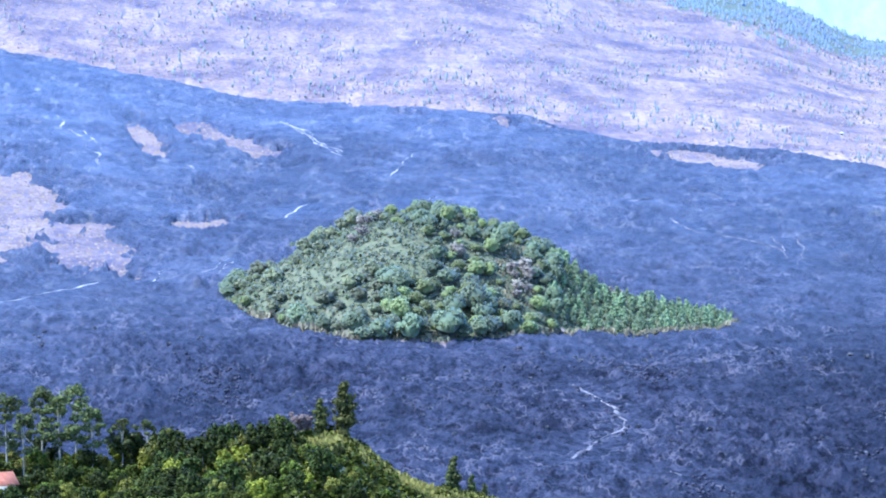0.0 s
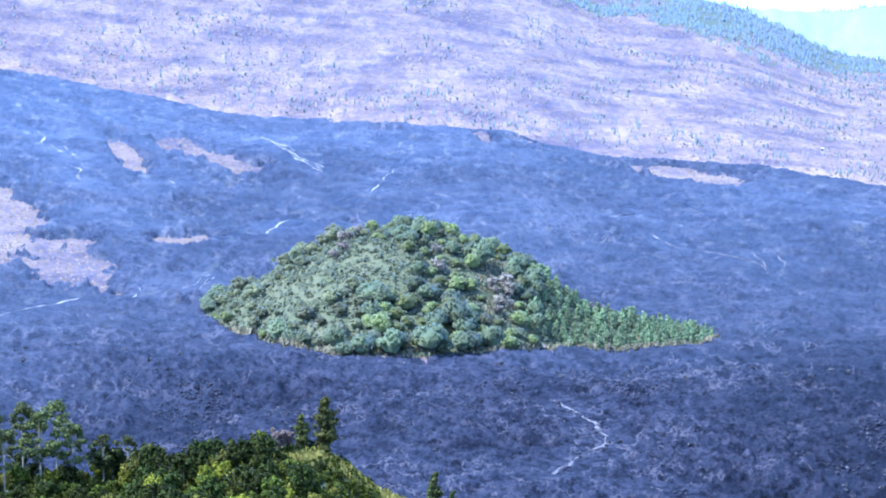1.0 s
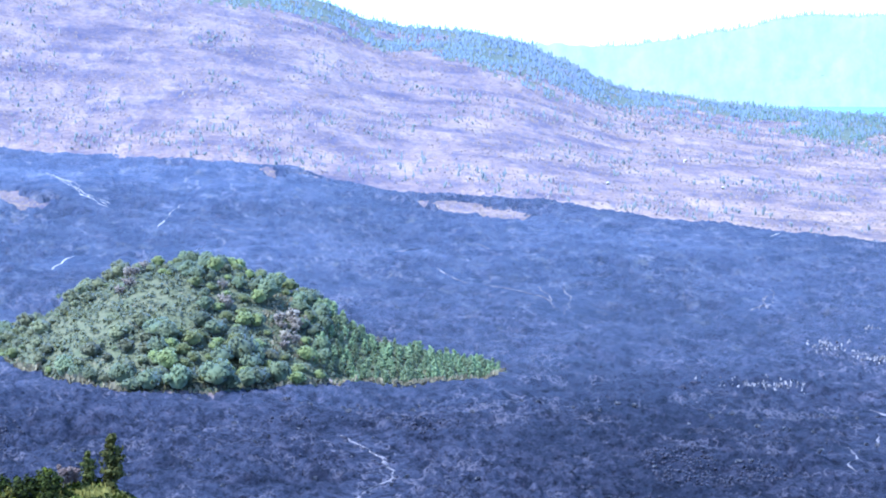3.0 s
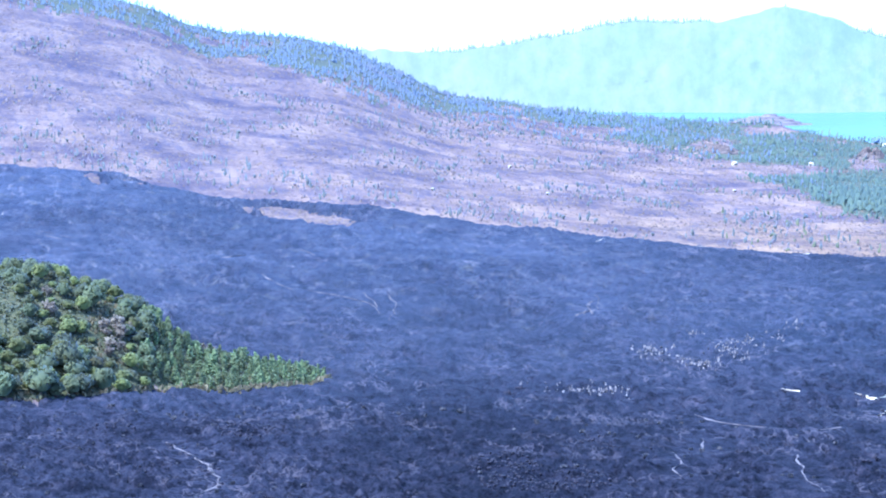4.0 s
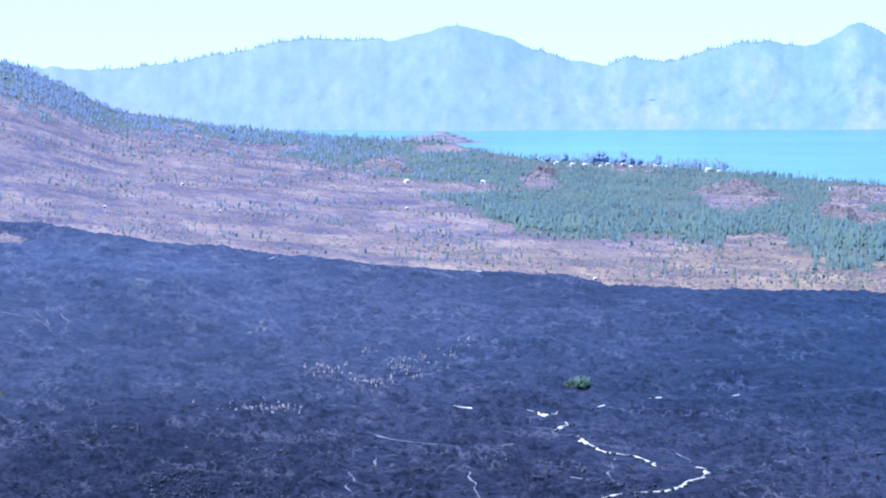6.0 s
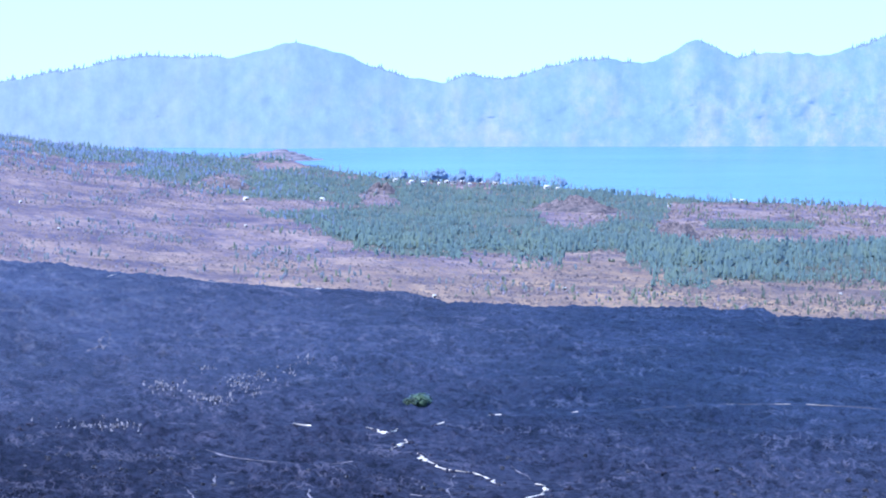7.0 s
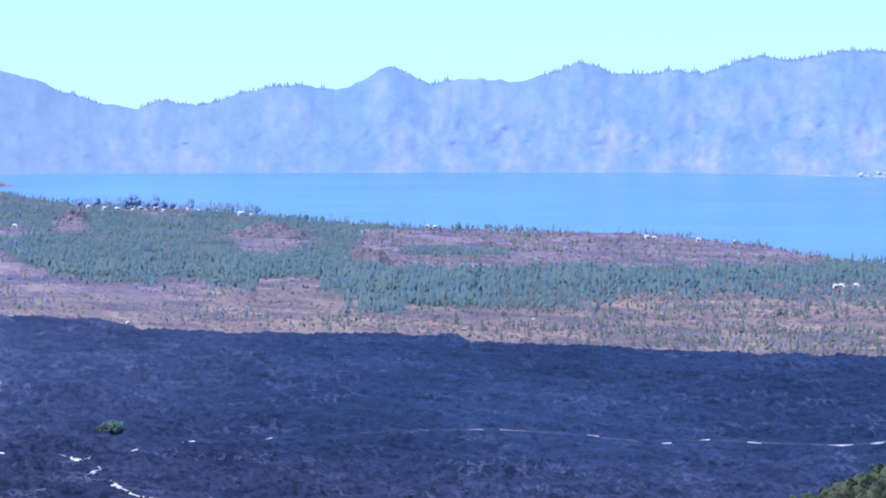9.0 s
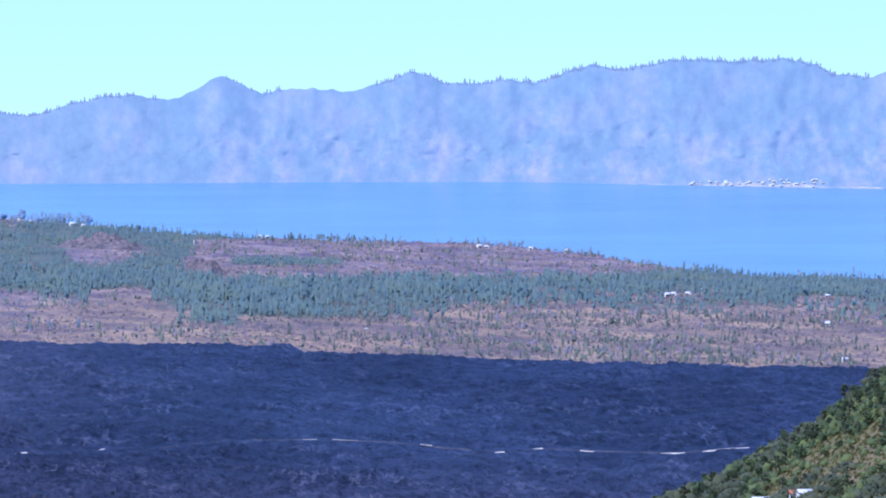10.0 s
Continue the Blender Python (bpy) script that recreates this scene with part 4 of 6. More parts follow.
def tube(path, radii, sides=6):
    """A tapered round stem along a path."""
    path, v = np.asarray(path, float), []
    ang = np.linspace(0, 2 * np.pi, sides, endpoint=False)
    for k, p in enumerate(path):
        v.append(np.stack([p[0] + radii[k] * np.cos(ang), p[1] + radii[k] * np.sin(ang), np.full(sides, p[2])], 1))
    f = []
    for k in range(len(path) - 1):
        for j in range(sides):
            f.append((k * sides + j, k * sides + (j + 1) % sides, (k + 1) * sides + (j + 1) % sides, (k + 1) * sides + j))
    return np.concatenate(v), np.array(f)


def join(pieces):
    vs, fs, n = [], [], 0
    for v, f in pieces:
        vs.append(v)
        fs.append(f + n)
        n += len(v)
    return np.concatenate(vs), np.concatenate(fs)


def crown_clumps(rng, h, w, shape):
    """Clumps of a crown for a tree of height h and crown width w."""
    out = []
    if shape == "dome":
        for _ in range(44):
            d = unit(rng, 1)[0]
            d[2] = abs(d[2]) * 1.1 - 0.25
            p = d * np.array([w * 0.40, w * 0.40, h * 0.40]) * rng.uniform(0.75, 1.0)
            s = w * rng.uniform(0.07, 0.14)
            out.append((p[0], p[1], h * 0.5 + p[2], s, s, s * 0.8))
    elif shape == "full":
        for _ in range(32):
            d = unit(rng, 1)[0]
            p = d * np.array([w * 0.42, w * 0.42, h * 0.34]) * rng.random() ** 0.45
            s = w * rng.uniform(0.07, 0.15)
            out.append((p[0], p[1], h * 0.6 + p[2] * (1.0 if p[2] > 0 else 0.9), s, s, s * 1.05))
    elif shape == "column":
        for k in range(13):
            u = k / 12
            s = w * 0.5 * (0.55 + 0.9 * math.sin(math.pi * min(1, u * 0.9 + 0.12))) * rng.uniform(0.6, 1.0)
            out.append((rng.normal() * w * 0.16, rng.normal() * w * 0.16, h * (0.1 + 0.86 * u), s, s, h * 0.07))
    elif shape == "wisp":
        for k in range(34):
            u, t = rng.random() ** 0.7, rng.uniform(0, 6.283)
            q = w * 0.5 * math.sin(math.pi * (0.12 + 0.8 * u)) * math.sqrt(rng.random())
            s = w * rng.uniform(0.06, 0.12)
            out.append((q * math.cos(t), q * math.sin(t), h * (0.34 + 0.64 * u), s * 1.3, s * 1.3, s * 0.8))
    elif shape == "pine":
        for k in range(12):
            u = (k + rng.random()) / 12
            q = w * 0.5 * (1 - u) ** 0.7
            t = rng.uniform(0, 6.283)
            out.append((q * 0.5 * math.cos(t), q * 0.5 * math.sin(t), h * (0.22 + 0.74 * u), q * 0.55 + 0.1, q * 0.55 + 0.1, h * 0.075))
    else:
        for _ in range(8):
            t, q = rng.uniform(0, 6.283), w * 0.33 * math.sqrt(rng.random())
            s = w * rng.uniform(0.16, 0.28)
            out.append((q * math.cos(t), q * math.sin(t), s * 0.6 + h * 0.45 * rng.random(), s, s, h * 0.28))
    return out


def tree(name, seed, h, w, shape, foliage, wood, per, size, label, category, group="", core=True, lift=0.35):
    """A plant with its trunk and limbs, and its crown, standing at the origin."""
    rng = np.random.default_rng(seed)
    base = new(name)
    clumps = crown_clumps(rng, h, w, shape)
    tall = h * {"full": 0.62, "dome": 0.55, "wisp": 0.92, "column": 0.9, "pine": 0.93}.get(shape, 0.4)
    lean = rng.normal(size=2) * 0.03 * h
    girth = max(0.05, h * (0.011 if shape == "wisp" else 0.022))
    stem = [tube([(0, 0, -0.6), (lean[0] * 0.4, lean[1] * 0.4, tall * 0.45), (lean[0], lean[1], tall)], [girth * 1.3, girth, girth * 0.35])]
    for c in clumps[:6]:
        low = tall * rng.uniform(0.45, 0.75)
        stem.append(tube([(lean[0] * 0.5, lean[1] * 0.5, low), (c[0] * 0.5, c[1] * 0.5, (low + c[2]) / 2), (c[0], c[1], c[2])], [girth * 0.5, girth * 0.35, girth * 0.12], 4))
    mesh_object("trunk", *join(stem), wood, True, base)
    mass = np.array(clumps) * (1, 1, 1, 0.7, 0.7, 0.7)
    balls = clouds(rng, mass, False, 0.3) if core else []
    if shape == "dome":
        balls = clouds(rng, [(0, 0, h * 0.44, w * 0.31, w * 0.31, h * 0.31)], True, 0.1)
    crown = mesh_object("crown", *join(balls + [tri(*leaves(rng, clumps, per, size, 0.45 if shape in ("column", "pine") else 0.0, 0.4 if shape == "dome" else 0.5 if shape == "full" else 0.7, lift))]), foliage, True, base)
    if shape == "dome":
        rounded(crown, (0, 0, h * 0.35), 0.35)
    if shape == "full":
        rounded(crown, (0, 0, h * 0.5), 0.1, 1.5)
    return tagged(base, label, category, group)


def planted(first, spots, rng, squash=0.15):
    """Sets a tree and its copies on the land. spots: rows of x, y, scale."""
    for k, (x, y, s) in enumerate(spots):
        z = float(land(x, y)) - 0.1
        m = Matrix.LocRotScale((x, y, z), Euler((0, 0, rng.uniform(0, 6.283))), (s * rng.uniform(1 - squash, 1 + squash), s * rng.uniform(1 - squash, 1 + squash), s * rng.uniform(1 - squash, 1 + squash)))
        if k == 0:
            first.matrix_basis = m
        else:
            copy_thing(first, m)


def soften(ob, first, up):
    """Leaf masses take the light as a thick cushion of leaves does: their normals lean upwards."""
    me = ob.data
    n = np.zeros(len(me.vertices) * 3, np.float32)
    me.vertices.foreach_get("normal", n)
    n = n.reshape(-1, 3)
    n[:first] = n[:first] * (1 - up) + np.array([0, 0, up])
    n /= np.linalg.norm(n, axis=1)[:, None] + 1e-9
    me.normals_split_custom_set_from_vertices(n.tolist())
    return ob


def rounded(ob, middle, up, keep=0.35):
    """A crown takes the light as one dome of leaves: its normals point outwards from the middle."""
    me = ob.data
    p = np.zeros(len(me.vertices) * 3, np.float32)
    me.vertices.foreach_get("co", p)
    n = p.reshape(-1, 3) - np.array(middle)
    n /= np.linalg.norm(n, axis=1)[:, None] + 1e-9
    own = np.zeros(len(me.vertices) * 3, np.float32)
    me.vertices.foreach_get("normal", own)
    n = n + np.array([0, 0, up]) + keep * own.reshape(-1, 3)
    n /= np.linalg.norm(n, axis=1)[:, None] + 1e-9
    me.normals_split_custom_set_from_vertices(n.tolist())
    return ob


def many(name, forms, x, y, z, scale, rng, mats, label, category, up=0.0):
    """One uncountable growth: small forms strewn over the land, joined. forms: list of (verts, faces)."""
    pick = rng.integers(0, len(forms), len(x))
    vs, fs, n = [], [], 0
    for k, (fv, ff) in enumerate(forms):
        i = np.nonzero(pick == k)[0]
        if not len(i):
            continue
        t = rng.uniform(0, 6.283, len(i))
        c, s = np.cos(t)[:, None], np.sin(t)[:, None]
        q = scale[i][:, None]
        tall = q * rng.uniform(0.8, 1.25, (len(i), 1))
        v = np.stack([(fv[:, 0] * c - fv[:, 1] * s) * q + x[i][:, None], (fv[:, 0] * s + fv[:, 1] * c) * q + y[i][:, None], fv[:, 2] * tall + z[i][:, None]], -1)
        vs.append(v.reshape(-1, 3))
        fs.append((ff[None] + (np.arange(len(i)) * len(fv))[:, None, None] + n).reshape(-1, ff.shape[1]))
        n += v.shape[0] * v.shape[1]
    ob = mesh_object(name, np.concatenate(vs), np.concatenate(fs), mats, up > 0)
    return tagged(soften(ob, n, up) if up else ob, label, category, kind="stuff")


def strew(rng, n, a0, a1, r0, r1):
    """Random spots, even over the plan: x, y, bearing, range."""
    a = rng.uniform(a0, a1, n)
    r = np.sqrt(rng.uniform(r0 * r0, r1 * r1, n))
    return (*rect(a, r), a, r)


def spaced(x, y, gap):
    """Drops spots that crowd another."""
    keep, cells = [], {}
    for k in range(len(x)):
        i, j = int(x[k] // gap), int(y[k] // gap)
        if all(math.hypot(x[k] - p, y[k] - q) > gap for di in (-1, 0, 1) for dj in (-1, 0, 1) for p, q in cells.get((i + di, j + dj), ())):
            cells.setdefault((i, j), []).append((x[k], y[k]))
            keep.append(k)
    return np.array(keep, int)


def at(a, r):
    return tuple(float(v) for v in rect(a, r))


# ---- tracks on the lava ----
for kind, stuff, width, line, wide in TRACK_LINES:
    d = np.gradient(line, axis=0)
    d /= np.linalg.norm(d, axis=1)[:, None] + 1e-9
    side = np.stack([-d[:, 1], d[:, 0]], 1)
    along = np.arange(len(line)) * 2.5
    w = width * 0.22 * np.clip(0.5 + 0.85 * bumps(along, along * 0 + line[0, 0], 15, 6) + 0.55 * bumps(along, along * 0 + line[0, 1], 6, 5), 0.06, 2.0)
    if wide is not None:
        w = wide * np.clip(0.6 + 1.0 * bumps(along, along * 0 + line[0, 0], 8, 6), 0.15, 1.8) * 0.62
        back = line / np.hypot(line[:, 0], line[:, 1])[:, None]
        deep = (side * back).sum(1)[:, None]
        side = (side - back * deep) * 0.5 + back * deep  # halved across the line of sight, to fit the camera's view
    w[0] *= 0.35
    w[-1] *= 0.35
    strips = []
    for u in (-1, -0.5, 0, 0.5, 1):
        e = line + side * (w * u)[:, None] + np.stack([bumps(along, along * 0 + u * 50, 4, 7), bumps(along, along * 0 + u * 50, 4, 8)], 1) * (0.9 if wide is None else 1.7) * abs(u)
        strips.append(np.stack([e[:, 0], e[:, 1], land(e[:, 0], e[:, 1]) + np.clip(lava_cover(e[:, 0], e[:, 1]), 0, 9) + (1.35 if wide is None else 1.5) - 0.5 * u * u], 1))
    v = np.stack(strips, 0).reshape(-1, 3)
    # a skirt down into the lava gives the bed its thickness
    label = "bright sandy clearing of a track across the lava" if stuff is SAND else "dusty grey track winding over the lava"
    tagged(mesh_object(kind, v, sheet(5, len(line)), stuff, True), label, "track", kind="structure")

# ---- broken lava: blocks on the field ----
rng = np.random.default_rng(11)
cube = np.array([(sx, sy, sz) for sx in (-1, 1) for sy in (-1, 1) for sz in (-1, 1)], float)
cube_faces = np.array([(0, 1, 3, 2), (4, 6, 7, 5), (0, 4, 5, 1), (2, 3, 7, 6), (0, 2, 6, 4), (1, 5, 7, 3)])
blocks = [(cube * (0.5 + 0.35 * rng.random((8, 3))) * (1, 1, 0.9) + (0, 0, 0.25), cube_faces) for _ in range(9)]
x, y, a, r = strew(rng, 60000, -6.8, 24.8, 1290, 1640)
keep = (rugged(x, y * 0.5, 40, 3, 71) + 0.22 * rng.random(len(x)) > 0.5) & (lava_cover(x, y) > 1.0)
x, y, r = x[keep][:4000], y[keep][:4000], r[keep][:4000]
many("lava_blocks", blocks, x, y, lava_top(x, y), rng.uniform(0.3, 1.0, len(x)) ** 1.5 * 0.75, rng, ROCK, "dark jagged basalt blocks heaped on the lava field", "rocks")
def crag(seed):
    """A jagged heap of broken lava slabs."""
    own = np.random.default_rng(seed)
    spikes = []
    for _ in range(16):
        t, q = own.uniform(0, 6.283), 2.6 * math.sqrt(own.random())
        tall = own.uniform(0.7, 2.2) * (1.25 - q / 3.2)
        spikes.append((np.array([(math.cos(u) * w, math.sin(u) * w, 0) for u, w in zip((0.2, 1.7, 3.3, 4.9), own.uniform(0.35, 1.0, 4))] + [(own.normal() * 0.35, own.normal() * 0.35, tall)]) + (q * math.cos(t), q * math.sin(t), -0.4),
                       np.array([(0, 1, 4), (1, 2, 4), (2, 3, 4), (3, 0, 4), (0, 3, 2), (0, 2, 1)])))
    return tagged(mesh_object("lava_crag", *join(spikes), ROCK), "black jagged crag standing out of the lava field", "rock", "crags on the lava")


crags = [crag(70 + q) for q in range(3)]
heaps = [(10.83, 8.02, 1.2), (10.75, 8.06, 0.9), (11.0, 7.97, 1.0), (11.12, 7.88, 0.9), (11.49, 7.95, 0.9), (10.46, 8.1, 0.8), (7.97, 7.53, 1.2), (8.06, 7.56, 0.8), (9.2, 7.9, 0.8), (9.6, 8.02, 0.9), (9.66, 8.22, 0.9),
         (0.95, 7.28, 0.8), (1.25, 7.31, 0.7), (1.95, 7.36, 0.9), (4.4, 7.3, 0.7), (5.2, 7.32, 0.8), (5.65, 7.22, 0.7), (6.2, 7.15, 0.8), (6.35, 7.12, 0.7), (12.9, 8.02, 0.9), (13.4, 7.9, 0.8), (14.6, 7.7, 0.8), (16.4, 7.6, 0.7)]
for k, (b, drop, big) in enumerate(heaps):
    px, py = at(b, on_land(b, drop, 3.0))
    m = Matrix.LocRotScale((px, py, float(lava_top(px, py))), Euler((0, 0, k * 1.7)), (big, big, big * (0.9 + 0.3 * (k % 3) / 2)))
    if k < 3:
        crags[k].matrix_basis = m
    else:
        copy_thing(crags[k % 3], m)
px, py = [], []
for kind, stuff, width, line, wide in TRACK_LINES:
    if wide is None:
        continue
    q = rng.integers(0, len(line), len(line))
    near = 0.6 * wide[q]
    px.append(line[q, 0] + rng.normal(size=len(q)) * 1.8)
    py.append(line[q, 1] - np.abs(rng.normal(size=len(q))) * 3.5 - near)
px, py = np.concatenate(px), np.concatenate(py)
many("track_rocks", blocks, px, py, land(px, py) + np.clip(lava_cover(px, py), 0, 9) + 1.0, rng.uniform(0.3, 1.1, len(px)), rng, ROCK, "dark lava lumps crowding the edges of the sandy track", "rocks")
spots = [(9.1, 6.71, 0.22, 16), (9.25, 6.8, 0.10, 8), (8.73, 6.88, 0.25, 5), (8.1, 6.72, 0.12, 8), (9.74, 6.48, 0.12, 14), (9.93, 6.33, 0.1, 8), (8.65, 6.45, 0.12, 10), (7.03, 7.2, 0.45, 12), (7.5, 7.2, 0.35, 10), (8.07, 6.74, 0.3, 14), (8.6, 6.84, 0.25, 12), (9.1, 6.68, 0.3, 18), (9.3, 6.6, 0.25, 14)]
xs, ys = [], []
for a, drop, wide, deep in spots:
    n = int(80 * wide / 0.35)
    r = on_land(a, drop)
    px, py = rect(a + rng.normal(size=n) * wide * 0.5, r + rng.normal(size=n) * deep)
    xs.append(px)
    ys.append(py)
x, y = np.concatenate(xs), np.concatenate(ys)
slabs = [(np.array([(math.cos(t) * w, math.sin(t) * w, -0.3) for t, w in zip((0.2, 1.7, 3.3, 4.9), rng.uniform(0.3, 0.9, 4))] + [(rng.normal() * 0.5, rng.normal() * 0.5, rng.uniform(0.8, 1.9)), (rng.normal() * 0.5, rng.normal() * 0.5, rng.uniform(0.6, 1.5))]),
          np.array([(0, 1, 4), (1, 5, 4), (1, 2, 5), (2, 3, 5), (3, 4, 5), (3, 0, 4)])) for _ in range(10)]
many("lava_rubble", slabs, x, y, lava_top(x, y) + 0.1, rng.uniform(0.2, 1.0, len(x)) ** 1.5, rng, PALE_ROCK, "pale weathered lava slabs standing in drifts", "rocks")
x, y, a, r = strew(rng, 900, -6.8, 24.8, 1290, 1700)
keep = (rugged(x, y, 120, 4, 73) > 0.12) & (lava_cover(x, y) > 1.0)
x, y = x[keep], y[keep]
tuft = [leaves(rng, crown_clumps(rng, 0.9, 2.2, "bush"), 3, 0.9, 0.3) for _ in range(6)]
many("lava_shrubs", tuft, x, y, lava_top(x, y) - 0.1, rng.uniform(0.4, 1.1, len(x)), rng, GREY_BUSH, "sparse grey-mauve tufts of growth on the lava", "shrubs")

# ---- the wooded hill in the lava ----
rng = np.random.default_rng(5)
x, y, a, r = strew(rng, 12000, -3.2, 4.2, 1690, 1860)
top, tail = hill_shape(x, y)
inside = np.maximum(top, tail)
dry = (np.hypot((a - 0.95) / 0.22, (r - 1772) / 22) < 1) | ((top > 0.30) & (rugged(x, y, 30, 2, 77) > 0.15) & (a < -0.2) & (a + (1815 - r) * 0.01 < 0.4))
woods = (top > 0.05) & ~dry & ~((tail > 0.06) & (a > 1.55))
light = (a < -0.8 - (r - 1740) * 0.002) & (top > 0.12)
k = np.nonzero(woods)[0]
k = k[spaced(x[k], y[k], 5.2)]
big = k[~light[k]]
HILL_LABELS = ["leafy green broadleaf tree on the lava-girt hill", "dense dark green tree on the lava-girt hill", "grey-green rounded tree on the lava-girt hill"]
kinds = [tree("broadleaf_tree", 100 + q, (7.6, 8.4, 6.6, 7.0)[q], (9.6, 10.6, 8.6, 10.0)[q], "dome", (HILL_LEAF, HILL_DARK, HILL_LEAF, HILL_GREY)[q], BARK, 14, 0.72, HILL_LABELS[(0, 1, 0, 2)[q]], "tree", "trees on the hill", False, 0.6) for q in range(4)]
# the dark trees stand together along the foot and in the hollows
shade = rugged(x[big], y[big], 32, 2, 78) + 0.35 * (1 - smooth(top[big], 0.25, 0.6)) + 0.3 * rng.normal(size=len(big))
pick = np.where(shade > 0.28, 1, np.where(shade < -0.22, 3, 2 * rng.integers(0, 2, len(big))))
size = rng.uniform(0.6, 1.2, len(big)) * np.where(r[big] < 1760, 1.1, 0.9) * np.where(top[big] > 0.75, 0.85, 1.0)
for q in range(4):
    i = np.nonzero(pick == q)[0][:150]
    planted(kinds[q], [(x[big[j]], y[big[j]], size[j]) for j in i], rng)
shoulder = at(-1.97, on_land(-1.97, 6.10))
copy_thing(kinds[1], Matrix.LocRotScale((*shoulder, float(land(*shoulder)) - 0.1), None, (0.62, 0.62, 0.8)))
rest = k[light[k]]
kinds = [tree("slope_tree", 120 + q, 4.0, 5.6, "dome", (HILL_PALE, HILL_GREY)[q], BARK, 9, 0.6, "small pale green tree on the grassy hillside", "tree", "small trees on the hill", False, 0.7) for q in range(2)]
for q in range(2):
    planted(kinds[q], [(x[j], y[j], s) for j, s in zip(rest[q::2][:140], rng.uniform(0.5, 1.4, 200))], rng)
k = np.nonzero((tail > 0.10) & (a > 1.35) & (r < 1812))[0]
k = k[spaced(x[k], y[k], 2.9)][:290]
kinds = [tree("casuarina", 140 + q, 7.0, 2.4, "column", HILL_PINE, BARK, 22, 0.6, "slender feathery casuarina in the low grove", "tree", "casuarinas of the grove", False, 0.5) for q in range(3)]
for q in range(3):
    planted(kinds[q], [(x[j], y[j], s) for j, s in zip(k[q::3], rng.uniform(0.75, 1.15, 200))], rng)
withered = tree("withered_tree", 150, 5.6, 6.0, "full", WITHERED, PALE_BARK, 14, 0.5, "withered pinkish-brown tree on the wooded hill", "tree", "withered trees on the hill", False, 0.6)
spots = []
for a, drop, n in ((1.0, 6.47, 5), (0.95, 6.62, 4), (1.12, 6.34, 4), (-1.0, 5.7, 3), (-1.12, 5.87, 3), (0.15, 6.07, 3), (1.33, 6.05, 3), (2.1, 6.6, 2), (0.0, 7.05, 2)):
    px, py = at(a, on_land(a, drop))
    spots += [(px + rng.normal() * 2.2, py + rng.normal() * 5, float(rng.uniform(0.7, 1.15))) for _ in range(n)]
planted(withered, spots, rng)
bushes = [tri(*leaves(rng, [(0, 0, 0.5, rng.uniform(0.8, 1.4), rng.uniform(0.8, 1.4), rng.uniform(0.5, 1.0))], 11, 0.8, 0.2)) for _ in range(12)]
x, y, a, r = strew(rng, 9000, -3.2, 4.2, 1690, 1850)
top, tail = hill_shape(x, y)
keep = np.maximum(top, tail) > 0.035
x, y = x[keep], y[keep]
many("hill_undergrowth", bushes, x, y, land(x, y) - 0.1, rng.uniform(0.35, 1.35, len(x)), rng, HILL_PALE, "low pale green undergrowth covering the hill", "undergrowth", 0.7)
straw = [leaves(rng, [(0, 0, 0.45, 0.7, 0.7, 0.5)], 9, 0.9, 0.6) for _ in range(4)]
x, y, a, r = strew(rng, 6000, -3.1, 4.1, 1690, 1850)
top, tail = hill_shape(x, y)
edge = np.maximum(top, tail)
keep = (edge > 0.005) & (edge < 0.1) & (rugged(x, y, 25, 2, 79) > 0.0) | (np.hypot((a - 0.95) / 0.25, (r - 1772) / 24) < 1) & (edge > 0.1)
x, y = x[keep], y[keep]
def hill_foot(b):
    """Range at which the hill rises from the lava at a bearing."""
    q = np.arange(1640, 1830, 1.0)
    inside = np.nonzero(np.maximum(*hill_shape(*rect(np.full(len(q), b), q))) > 0.03)[0]
    return q[inside[0]] if len(inside) else 1800.0


for b0, b1, n in ((2.0, 3.85, 240), (0.6, 1.9, 60), (-2.55, -2.2, 40), (-1.95, -1.55, 36), (-1.4, -1.1, 14)):
    b = rng.uniform(b0, b1, n)
    px, py = rect(b, np.array([hill_foot(q) for q in b]) + rng.normal(size=n) * 2.0 - 1.0)
    x, y = np.append(x, px), np.append(y, py)
many("hill_dry_grass", straw, x, y, np.maximum(land(x, y), np.where(lava_cover(x, y) > 0, lava_top(x, y), 0)) + 0.3, rng.uniform(0.5, 1.2, len(x)) * np.where(np.arange(len(x)) >= len(x) - 90, 1.8, 1.0), rng, DRY_GRASS, "straw-coloured dry grass fringing the hill", "grass")

# lone tree on the lava, and a few far ones
px, py = rect(11.44, on_land(11.44, 6.93))
lone = tree("lone_tree", 160, 6.6, 8.4, "dome", LONE_LEAF, BARK, 18, 0.6, "lone spreading green tree standing on the black lava", "tree", "", False, 0.6)
planted(lone, [(px, py, 1.3)], rng, 0.02)
lone.location.z = float(lava_top(px, py)) - 1.5
px, py = rect(11.32, on_land(11.32, 6.935))
low = tree("low_tree", 161, 4.6, 8.0, "dome", LONE_LEAF, BARK, 14, 0.6, "low olive-green tree leaning against the lone tree on the lava", "tree", "", False, 0.6)
planted(low, [(px, py, 1.1)], rng, 0.02)
low.location.z = float(lava_top(px, py)) - 0.4

# ---- scrub, pines and woods beyond the lava ----
rng = np.random.default_rng(23)
def on_slope(a, r):
    return (r > knots(a, LAVA_END) + 12) & (r < knots(a, BACK_END) - 3)


